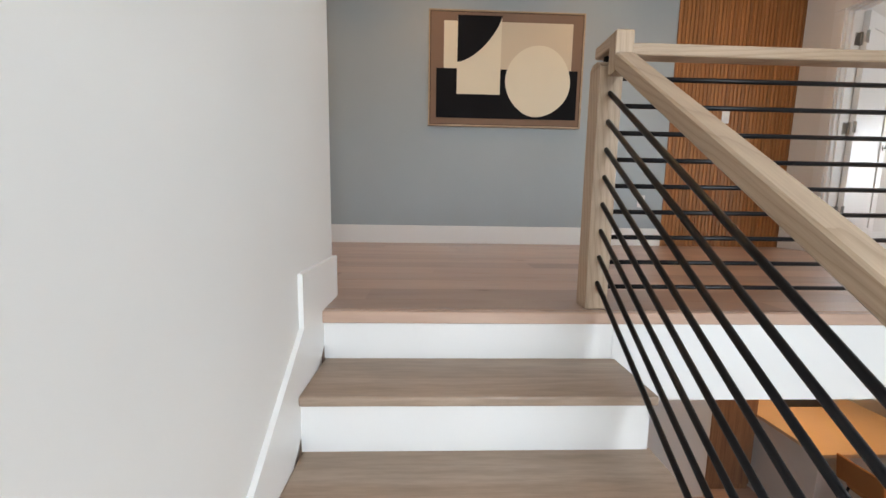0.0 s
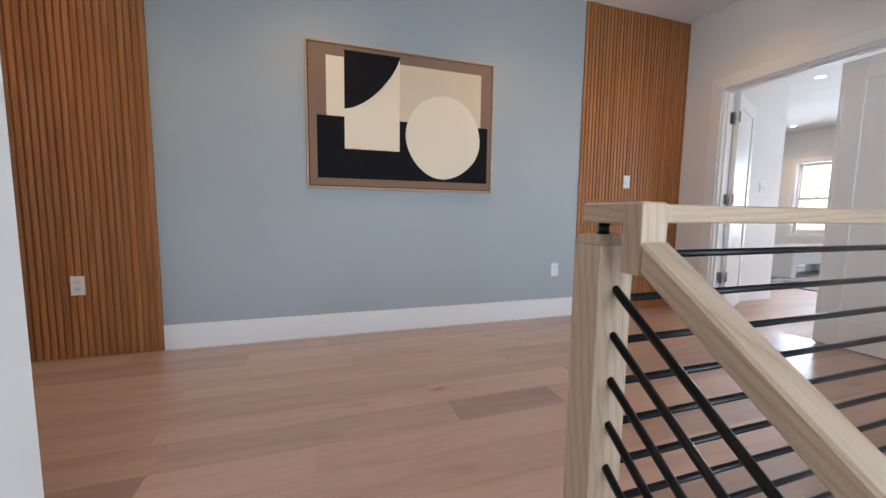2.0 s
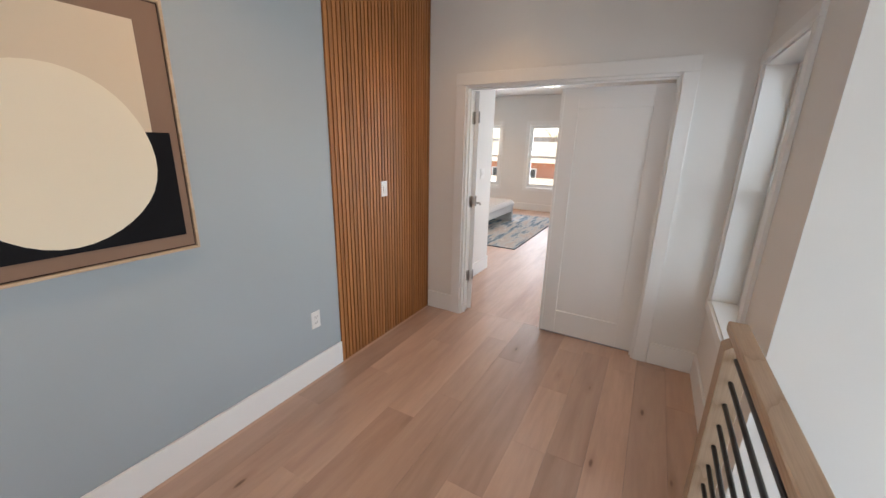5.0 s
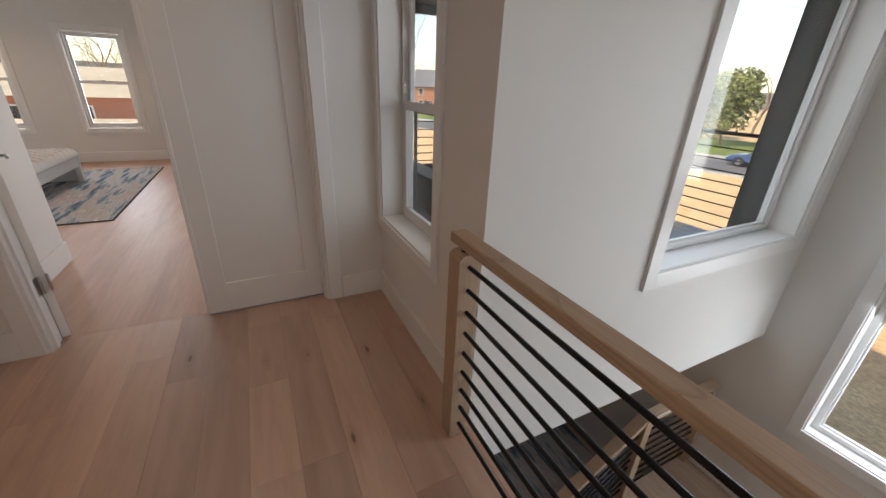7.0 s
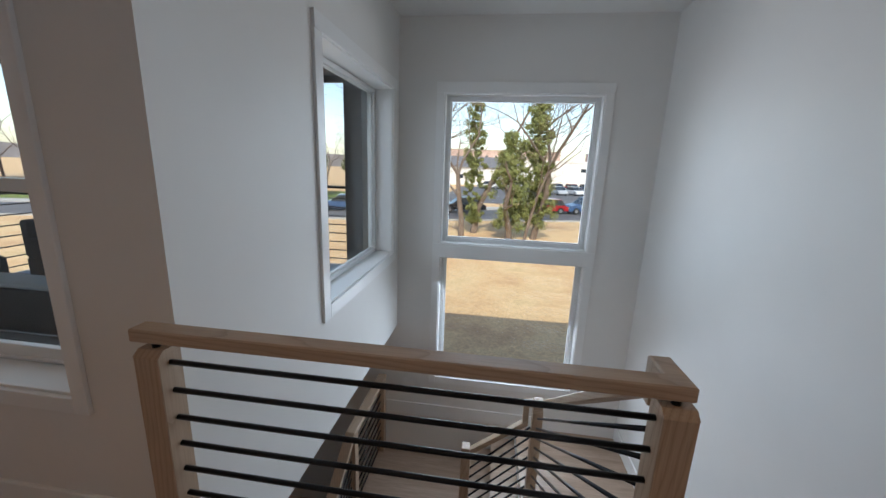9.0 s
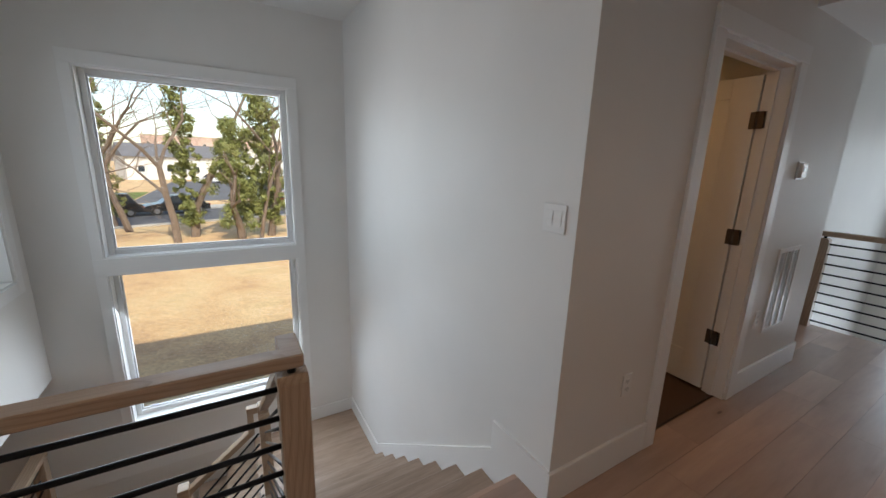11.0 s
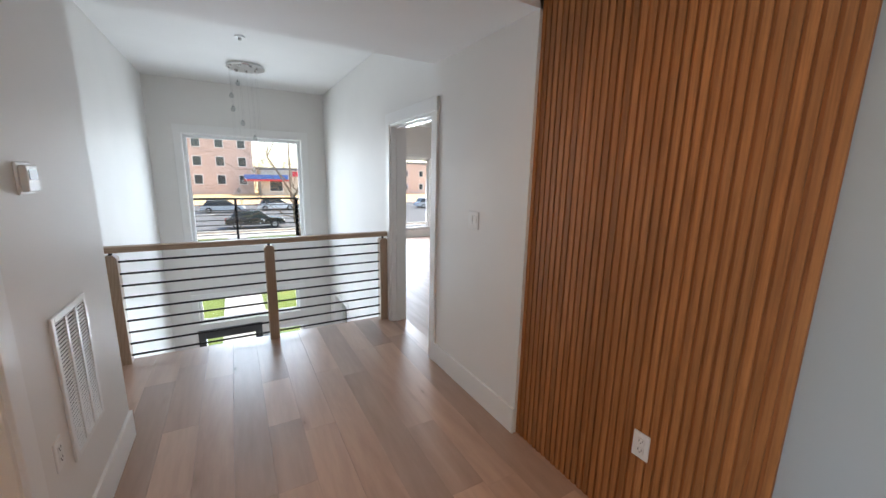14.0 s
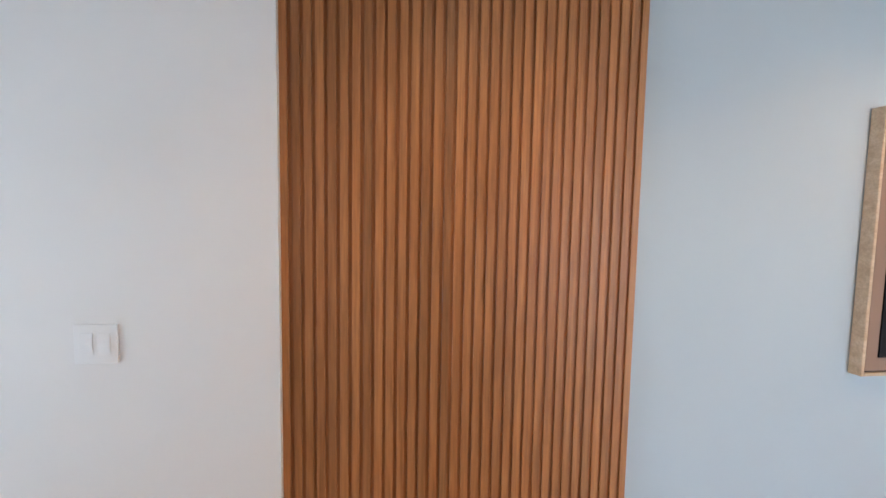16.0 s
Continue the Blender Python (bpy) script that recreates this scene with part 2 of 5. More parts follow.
def ball(r, c, squash=(1, 1, 1), u=12, v=8):
    bm = bmesh.new()
    bmesh.ops.create_uvsphere(bm, u_segments=u, v_segments=v, radius=r, matrix=Matrix.Translation(c) @ Matrix.Diagonal((*squash, 1)))
    for f in bm.faces:
        f.smooth = True
    return bm


def prism(points, axis, a, b, bevel=0.0):
    """Extrude a polygon given in the plane across an axis from a to b. Points: (y, z) for x; (x, z) for y; (x, y) for z."""
    bm = bmesh.new()
    def put(p, t):
        return (t, p[0], p[1]) if axis == "x" else (p[0], t, p[1]) if axis == "y" else (p[0], p[1], t)
    lo = [bm.verts.new(put(p, a)) for p in points]
    hi = [bm.verts.new(put(p, b)) for p in points]
    n = len(points)
    bm.faces.new(lo)
    bm.faces.new(hi[::-1])
    for i in range(n):
        bm.faces.new((lo[i], lo[(i + 1) % n], hi[(i + 1) % n], hi[i]))
    bmesh.ops.recalc_face_normals(bm, faces=bm.faces)
    if bevel:
        bmesh.ops.bevel(bm, geom=bm.edges[:], offset=bevel, segments=1, affect="EDGES")
    return bm


def join(*bms):
    out = bmesh.new()
    for b in bms:
        me = bpy.data.meshes.new("tmp")
        b.to_mesh(me)
        b.free()
        out.from_mesh(me)
        bpy.data.meshes.remove(me)
    return out


def mesh_ob(name, bm, material):
    me = bpy.data.meshes.new(name)
    bm.to_mesh(me)
    bm.free()
    if material:
        me.materials.append(material)
    return new(name, me)


def part(name, bm, material, parent, label=""):
    ob = mesh_ob(name, bm, material)
    ob.parent = parent
    return tagged(ob, label)


def thing(name, label, category, at=(0, 0, 0), group="", kind=""):
    ob = new(name)
    ob.location = at
    ob.empty_display_size = 0.1
    return tagged(ob, label, category, group, kind)


def solid(name, bm, material, label, category, kind="", group=""):
    return tagged(mesh_ob(name, bm, material), label, category, group, kind)


def structure(name, bm, material, label, category):
    return solid(name, bm, material, label, category, "structure")


def wall_mesh(axis, p0, p1, u0, u1, z0, z1, holes=()):
    """A wall between the planes p0 and p1 of an axis, from u0 to u1 along the other, with openings (u0, u1, z0, z1) right through it."""
    us = sorted({u0, u1, *[h for o in holes for h in o[:2] if u0 < h < u1]})
    zs = sorted({z0, z1, *[h for o in holes for h in o[2:] if z0 < h < z1]})
    bm = bmesh.new()
    cache = {}
    def v(p, u, z):
        k = (p, u, z)
        if k not in cache:
            cache[k] = bm.verts.new((p, u, z) if axis == "x" else (u, p, z))
        return cache[k]
    def full(i, j):
        if not (0 <= i < len(us) - 1 and 0 <= j < len(zs) - 1):
            return False
        cu, cz = (us[i] + us[i + 1]) / 2, (zs[j] + zs[j + 1]) / 2
        return not any(o[0] < cu < o[1] and o[2] < cz < o[3] for o in holes)
    for i in range(len(us) - 1):
        for j in range(len(zs) - 1):
            if not full(i, j):
                continue
            a, b, c, d = us[i], us[i + 1], zs[j], zs[j + 1]
            for p in (p0, p1):
                bm.faces.new((v(p, a, c), v(p, b, c), v(p, b, d), v(p, a, d)))
            for (di, dj), (s, e) in {(-1, 0): ((a, c), (a, d)), (1, 0): ((b, c), (b, d)), (0, -1): ((a, c), (b, c)), (0, 1): ((a, d), (b, d))}.items():
                if not full(i + di, j + dj):
                    bm.faces.new((v(p0, *s), v(p0, *e), v(p1, *e), v(p1, *s)))
    bmesh.ops.recalc_face_normals(bm, faces=bm.faces)
    return bm

# ---- the large structure ----
YN, XE, YH, XV, YS, XL, YC, XB = 2.195, 2.81, -0.04, 1.50, -2.82, -0.955, 0.168, -7.6
YL = 0.0  # edge of the landing floor
CEIL, CEIL2, LOW, MID, SE = 2.69, 2.76, -2.9, -1.44, -1.93

# walls
structure("wall_north", wall_mesh("y", YN, YN + 0.12, -2.66, XE, 0, CEIL), M_BLUE, "blue-grey painted feature wall of the landing", "wall")
structure("wall_north_west", wall_mesh("y", YN - 0.035, YN + 0.12, XB, -2.66, LOW, CEIL2 + 0.04, [(-4.65, -3.755, -0.05, 2.0), (-7.2, -6.43, -2.3, -0.44)]), M_WHITE, "white painted wall with a doorway beside the hall", "wall")
structure("wall_north_lower", wall_mesh("y", 3.4, 3.52, -2.66, 9.0, LOW, -0.3), M_WHITE, "white painted wall of the lower storey", "wall")
structure("wall_east", wall_mesh("x", XE, XE + 0.12, YH - 0.23, YN + 0.12, 0, CEIL, [(0.345, 1.835, 0.0, 2.0)]), M_WHITE, "white painted wall with the double door", "wall")
structure("wall_hall_south", wall_mesh("y", YH - 0.22, YH, XV, XE, -0.34, CEIL2, [(1.93, 2.755, 0.58, 2.01)]), M_WHITE, "white painted outer wall with a window recess", "wall")
structure("wall_stair_east", wall_mesh("x", XV, XV + 0.24, YS, YH - 0.22, -0.34, CEIL2, [(-2.59, -1.135, 0.545, 2.085)]), M_WHITE, "white painted stairwell wall with a window recess", "wall")
structure("wall_south", wall_mesh("y", YS - 0.2, YS, XL, XV + 0.24, LOW, CEIL2, [(-0.427, 1.05, 0.620, 2.095), (-0.427, 1.05, -0.92, 0.535)]), M_WHITE, "white painted stairwell wall with two stacked windows", "wall")
structure("wall_south_lower", wall_mesh("y", YS - 0.2, YS, XV + 0.24, 4.2, LOW, -0.34), M_WHITE, "white painted wall of the lower storey", "wall")
structure("wall_stair_west", wall_mesh("x", XL - 0.12, XL, YS - 0.2, YC - 0.12, LOW, CEIL2), M_WHITE, "white painted wall beside the stair", "wall")
structure("wall_closet", wall_mesh("y", YC - 0.12, YC, -3.68, XL, 0, CEIL, [(-2.57, -1.745, 0.0, 2.05)]), M_WHITE, "white painted hall wall with a closet doorway", "wall")
structure("wall_void_south", wall_mesh("y", -0.275, -0.155, XB, -3.68, LOW, CEIL2), M_WHITE, "white painted side wall of the double-height space", "wall")
structure("wall_hall_end", wall_mesh("x", -3.68, -3.56, -0.275, YC - 0.12, LOW, CEIL2), M_WHITE, "short white return of the hall wall", "wall")
structure("wall_west", wall_mesh("x", XB - 0.2, XB, -0.275, YN + 0.12, LOW, CEIL2, [(0.21, 1.80, 0.40, 2.05), (0.19, 1.66, -0.80, -0.375), (0.16, 1.04, LOW, -0.885), (1.18, 1.70, -2.3, -1.05)]), M_WHITE, "white painted outer wall with tall stacked windows", "wall")
# closet and rooms beyond
structure("wall_closet_back", wall_mesh("y", -1.4, -1.3, -3.6, XL - 0.12, 0, CEIL), M_WHITE, "white painted back wall of the closet", "wall")
structure("wall_closet_side", wall_mesh("x", -3.1, -3.0, -1.3, YC - 0.12, 0, CEIL), M_WHITE, "white painted side wall of the closet", "wall")
structure("wall_bedroom_partition", wall_mesh("y", 2.16, 2.28, XE + 0.12, 4.22, 0, CEIL), M_WHITE, "white painted partition inside the bedroom", "wall")
structure("wall_bedroom_east", wall_mesh("x", 9.0, 9.2, -0.9, 6.5, LOW, CEIL, [(2.41, 3.18, 0.55, 2.03), (3.90, 4.65, 0.55, 2.03)]), M_WHITE, "white painted bedroom wall with two windows", "wall")
structure("wall_bedroom_south", wall_mesh("y", YH - 0.22, YH - 0.02, XE + 0.12, 9.0, LOW, CEIL, [(4.6, 6.2, 0.15, 2.15)]), M_WHITE, "white painted bedroom wall", "wall")
structure("wall_bedroom_north", wall_mesh("y", 6.4, 6.5, 2.0, 9.0, 0, CEIL), M_WHITE, "white painted bedroom wall", "wall")
structure("wall_bedroom_west", wall_mesh("x", 4.10, 4.22, 2.28, 6.4, 0, CEIL), M_WHITE, "white painted bedroom wall", "wall")
structure("wall_west_room_west", wall_mesh("x", -9.8, -9.6, YN + 0.12, 5.7, -0.3, CEIL, [(4.0, 5.16, 0.24, 1.96)]), M_WHITE, "white painted wall of the front room with a window", "wall")
structure("wall_west_room_north", wall_mesh("y", 5.6, 5.7, -9.6, -2.4, 0, CEIL), M_WHITE, "white painted wall of the front room", "wall")
structure("wall_west_room_south", wall_mesh("y", YN + 0.12, YN + 0.24, -9.6, -7.61, -0.3, CEIL), M_WHITE, "white painted wall of the front room", "wall")
structure("wall_west_room_east", wall_mesh("x", -2.5, -2.4, YN + 0.12, 5.6, 0, CEIL), M_WHITE, "white painted wall of the front room", "wall")
structure("wall_kitchen_east", wall_mesh("x", 6.0, 6.1, YH, 3.4, LOW, -0.3), M_WHITE, "white painted kitchen wall", "wall")
structure("wall_kitchen_partition", bx(0.9, 2.57, 2.45, 2.55, LOW, -0.33), M_WHITE, "short white partition in the storey below", "wall")
structure("wall_kitchen_west", wall_mesh("x", -3.6, -3.5, YC, 3.4, LOW, -0.3), M_WHITE, "white painted lower hall wall", "wall")

# ceilings and the lowered bulkhead
structure("ceiling", bx(-2.66, XE + 0.12, YH - 0.05, YN + 0.12, CEIL, CEIL + 0.12), M_CEIL, "flat white painted ceiling of the landing", "ceiling")
structure("ceiling_closet", bx(-3.56, XL - 0.12, -1.4, YC - 0.12, CEIL - 0.2, CEIL - 0.1), M_CEIL, "flat white closet ceiling", "ceiling")
structure("ceiling_stairwell", bx(XL - 0.12, XV + 0.24, YS - 0.2, YH - 0.05, CEIL2, CEIL2 + 0.12), M_CEIL, "flat white painted ceiling of the stairwell", "ceiling")
structure("ceiling_strip", bx(-2.66, XL, YH - 0.05, YC, CEIL + 0.12, CEIL + 0.2), M_CEIL, "flat white ceiling strip", "ceiling")
structure("ceiling_void", bx(XB, -3.74, -0.275, YN + 0.12, CEIL2, CEIL2 + 0.12), M_CEIL, "flat white painted ceiling of the double-height space", "ceiling")
structure("ceiling_bulkhead", bx(-3.755, -2.66, YC - 0.12, YN, 2.338, CEIL2 + 0.12), M_CEIL, "lowered white painted bulkhead over the hall", "ceiling")
structure("ceiling_bedroom", bx(XE + 0.12, 9.2, -0.9, 6.5, CEIL, CEIL + 0.12), M_CEIL, "flat white bedroom ceiling", "ceiling")
structure("ceiling_west_room", bx(-9.8, -2.4, YN + 0.12, 5.7, CEIL, CEIL + 0.12), M_CEIL, "flat white ceiling of the front room", "ceiling")

# floors
M_SUB = mat("subfloor_oak", (0.26, 0.17, 0.125), 0.7)
floor = structure("floor", join(bx(-3.68, XE + 0.12, YL, YN, -0.30, -0.022), bx(XV, XE + 0.12, YH, YL, -0.30, -0.022), bx(-4.80, -3.68, -0.155, YN, -0.30, -0.022)), M_SUB, "greyed oak plank floor of the landing and hall", "floor")
structure("ceiling_lower", join(bx(-3.56, XV + 0.24, YL + 0.002, 3.4, -0.33, -0.302), bx(XV + 0.24, 6.0, YH - 0.02, 3.4, -0.33, -0.302)), M_CEIL, "white ceiling of the storey below", "ceiling")
structure("floor_lower", bx(XB, 9.0, -3.02, 3.5, LOW - 0.1, LOW), M_OAKF, "greyed oak floor of the storey below", "floor")
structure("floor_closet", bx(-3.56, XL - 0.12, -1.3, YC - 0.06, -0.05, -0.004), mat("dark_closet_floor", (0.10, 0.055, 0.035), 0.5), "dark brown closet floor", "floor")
structure("trim_landing_edge", join(bx(XL, XV, YL - 0.03, YL, -0.045, -0.002, 0.004), bx(-4.835, -4.80, -0.155, YN - 0.035, -0.05, -0.002, 0.004)), M_OAK, "oak nosing along the landing edge", "nosing")
structure("trim_fascia", join(bx(0.10, XV, YL - 0.015, YL, -0.34, -0.046), bx(0.10, XV, YL - 0.021, YL - 0.015, -0.075, -0.047), bx(-4.825, -4.80, -0.155, YN - 0.035, -0.33, -0.051)), M_TRIM, "white fascia under the landing edge", "fascia")

# ---- trim, doors and windows ----
YW = YN - 0.035  # face of the white wall west of the slats


def ab(axis, p0, p1, u0, u1, z0, z1, bevel=0.0):
    return bx(p0, p1, u0, u1, z0, z1, bevel) if axis == "x" else bx(u0, u1, p0, p1, z0, z1, bevel)


def frame4(axis, p0, p1, u0, u1, z0, z1, w, wt=None, wb=None, bevel=0.002):
    """Four members round an opening, inside the given outline."""
    wt, wb = w if wt is None else wt, w if wb is None else wb
    return join(ab(axis, p0, p1, u0, u0 + w, z0, z1, bevel), ab(axis, p0, p1, u1 - w, u1, z0, z1, bevel),
                ab(axis, p0, p1, u0 + w, u1 - w, z1 - wt, z1, bevel), ab(axis, p0, p1, u0 + w, u1 - w, z0, z0 + wb, bevel))


baseboards = [
    (bx(-1.49, 1.637, YN - 0.016, YN, 0, 0.165, 0.003), "baseboard_north"),
    (bx(XE - 0.016, XE, 1.90, YN - 0.02, 0, 0.165, 0.003), "baseboard_east_a"),
    (bx(XE - 0.016, XE, YH + 0.016, 0.255, 0, 0.165, 0.003), "baseboard_east_b"),
    (bx(1.53, XE - 0.016, YH, YH + 0.016, 0, 0.165, 0.003), "baseboard_hall_south"),
    (bx(-1.655, XL + 0.016, YC, YC + 0.016, 0, 0.165, 0.003), "baseboard_closet_a"),
    (bx(-3.68, -2.66, YC, YC + 0.016, 0, 0.165, 0.003), "baseboard_closet_b"),
    (bx(-3.70, -2.655, YW - 0.016, YW, 0, 0.165, 0.003), "baseboard_north_west"),
    (bx(XL, 1.7, YS, YS + 0.016, MID, MID + 0.15, 0.003), "baseboard_stair_landing"),
    (bx(XE + 0.12, 4.22, 2.144, 2.16, 0, 0.165, 0.003), "baseboard_bedroom_a"),
    (bx(8.984, 9.0, 0, 6.4, 0, 0.165, 0.003), "baseboard_bedroom_b"),
    (bx(-9.6, -9.584, YN + 0.24, 5.6, 0, 0.165, 0.003), "baseboard_west_room_a"),
    (bx(-9.6, -2.5, 5.584, 5.6, 0, 0.165, 0.003), "baseboard_west_room_b"),
]
for bm, nm in baseboards:
    structure(nm, bm, M_TRIM, "tall plain white baseboard", "baseboard")


def casing(name, axis, face, out, u0, u1, top, w, head, z0=0.0, sill=False):
    """Flat casing on a wall's face; out: the side (+1 or -1) on which the room lies."""
    p0, p1 = sorted((face, face + out * 0.018))
    h0, h1 = sorted((face, face + out * 0.022))
    e = structure(name, join(ab(axis, p0, p1, u0 - w, u0, z0 - (w if sill else 0), top, 0.002), ab(axis, p0, p1, u1, u1 + w, z0 - (w if sill else 0), top, 0.002)), M_TRIM, "flat white painted casing", "casing")
    part("head", ab(axis, h0, h1, u0 - w, u1 + w, top, top + head, 0.002), M_TRIM, e)
    if sill:
        part("apron", ab(axis, p0, p1, u0, u1, z0 - w, z0, 0.002), M_TRIM, e)
    return e


def jamb(name, axis, p0, p1, u0, u1, top, t=0.02):
    """Lining of a doorway through the wall, with a stop."""
    mid = (p0 + p1) / 2
    return structure(name, join(ab(axis, p0 - 0.003, p1 + 0.003, u0 - 0.001, u0 + t, 0, top, 0.001), ab(axis, p0 - 0.003, p1 + 0.003, u1 - t, u1 + 0.001, 0, top, 0.001),
                                ab(axis, p0 - 0.003, p1 + 0.003, u0 + t, u1 - t, top - t, top + 0.001, 0.001),
                                ab(axis, mid - 0.03, mid + 0.0, u0 + t, u0 + t + 0.012, 0, top - t), ab(axis, mid - 0.03, mid + 0.0, u1 - t - 0.012, u1 - t, 0, top - t),
                                ab(axis, mid - 0.03, mid + 0.0, u0 + t + 0.012, u1 - t - 0.012, top - t - 0.012, top - t)), M_TRIM, "white painted door lining with a stop", "door frame")


casing("trim_double_door_casing", "x", XE, -1, 0.345, 1.835, 2.0, 0.085, 0.09)
casing("trim_closet_casing", "y", YC, 1, -2.57, -1.745, 2.05, 0.09, 0.09)
casing("trim_west_door_casing", "y", YW, -1, -4.65, -3.755, 2.0, 0.085, 0.10)
jamb("door_frame_1", "x", XE, XE + 0.12, 0.345, 1.835, 2.0)
jamb("door_frame_2", "y", YC - 0.12, YC, -2.57, -1.745, 2.05)
jf = jamb("door_frame_3", "y", YW, YN + 0.12, -4.65, -3.755, 2.0)
part("strike_plate", bx(-4.631, -4.6275, YN + 0.01, YN + 0.04, 0.86, 0.94, 0.001), M_NICKEL, jf, "small nickel strike plate")


def door_leaf(name, label, w, h, at, turn, handle=True, hinge_z=(), hinge_mat=M_NICKEL, stile=0.115, foot=0.2):
    """A shaker leaf hinged at its local origin, running along +x, 0.038 thick along -y..0."""
    d = thing(name, label, "door", at, kind="structure")
    d.rotation_euler = (0, 0, radians(turn))
    s, t, rec, top = stile, 0.038, 0.009, 0.115
    part("leaf_frame", join(bx(0.003, s, -t, 0, 0, h, 0.0015), bx(w - s, w - 0.003, -t, 0, 0, h, 0.0015),
                            bx(s, w - s, -t, 0, 0, foot, 0.0015), bx(s, w - s, -t, 0, h - top, h, 0.0015)), M_TRIM, d)
    part("panel", bx(s - 0.004, w - s + 0.004, -t + rec, -rec, foot - 0.004, h - top + 0.004), M_TRIM, d)
    for z in hinge_z:
        part("hinge", join(cyl(0.007, (0, -t - 0.004, z - 0.045), (0, -t - 0.004, z + 0.045)), bx(-0.032, 0.032, -t - 0.0025, -t + 0.001, z - 0.045, z + 0.045, 0.001)), hinge_mat, d, "butt hinge")
    if handle:
        for side, y in ((1, 0.0), (-1, -t)):
            part("lever_handle", join(cyl(0.026, (w - 0.065, y, 0.93), (w - 0.065, y + side * 0.008, 0.93), 20), cyl(0.009, (w - 0.065, y, 0.93), (w - 0.065, y + side * 0.05, 0.93)),
                                      cyl(0.008, (w - 0.06, y + side * 0.048, 0.93), (w - 0.18, y + side * 0.048, 0.932))), M_NICKEL, d, "brushed nickel lever")
    return d


door_leaf("door_1", "white shaker door leaf standing open to the bedroom", 0.735, 1.965, (2.935, 1.815, 0.008), 24, True, (0.35, 1.05, 1.76))
jamb_e = bpy.data.objects["door_frame_1"]
for z in (0.35, 1.05, 1.76):
    part("hinge", join(bx(2.868, 2.928, 1.8110, 1.8146, z - 0.05, z + 0.05, 0.001), cyl(0.0075, (2.930, 1.806, z - 0.05), (2.930, 1.806, z + 0.05))), M_NICKEL, jamb_e, "brushed nickel butt hinge")
# the closed leaf of the pair
closed = thing("door_2", "white single-panel shaker leaf, closed, of the double door", "door", (2.885, 0.368, 0.012), kind="structure")
part("leaf_frame", join(bx(0, 0.038, 0, 0.115, 0, 1.94, 0.002), bx(0, 0.038, 0.595, 0.71, 0, 1.94, 0.002), bx(0, 0.038, 0.115, 0.595, 0, 0.20, 0.002), bx(0, 0.038, 0.115, 0.595, 1.80, 1.94, 0.002)), M_TRIM, closed)
part("panel", bx(0.011, 0.027, 0.111, 0.599, 0.196, 1.804), M_TRIM, closed)
part("bottom_seal", bx(0.004, 0.034, 0, 0.71, -0.01, 0.0), mat("grey_door_seal", (0.33, 0.32, 0.36), 0.6), closed, "grey seal along the foot")
part("astragal", bx(-0.004, 0.034, 0.70, 0.722, 0, 1.94, 0.002), M_TRIM, closed)
door_leaf("door_3", "white shaker closet door standing open", 0.765, 2.0, (-2.546, YC - 0.128, 0.012), -90, False, stile=0.15, foot=0.227)

closet_door = bpy.data.objects["door_3"]
for z in (0.385, 1.06, 1.75):
    # knuckle and the two folded plates, seen between leaf and lining
    part("hinge", join(cyl(0.008, (-0.004, 0.010, z - 0.048), (-0.004, 0.010, z + 0.048)), bx(-0.052, 0.0, 0.004, 0.008, z - 0.048, z + 0.048, 0.001), bx(-0.004, 0.03, 0.0005, 0.005, z - 0.048, z + 0.048, 0.001)), M_BRONZE, closet_door, "dark bronze butt hinge")


def pane_ob(axis, p, u0, u1, z0, z1, parent, thick=0.006):
    ob = part("pane", ab(axis, p - thick / 2, p + thick / 2, u0, u1, z0, z1), M_GLASS, parent, "clear glass pane")
    ob.visible_shadow = False
    return ob


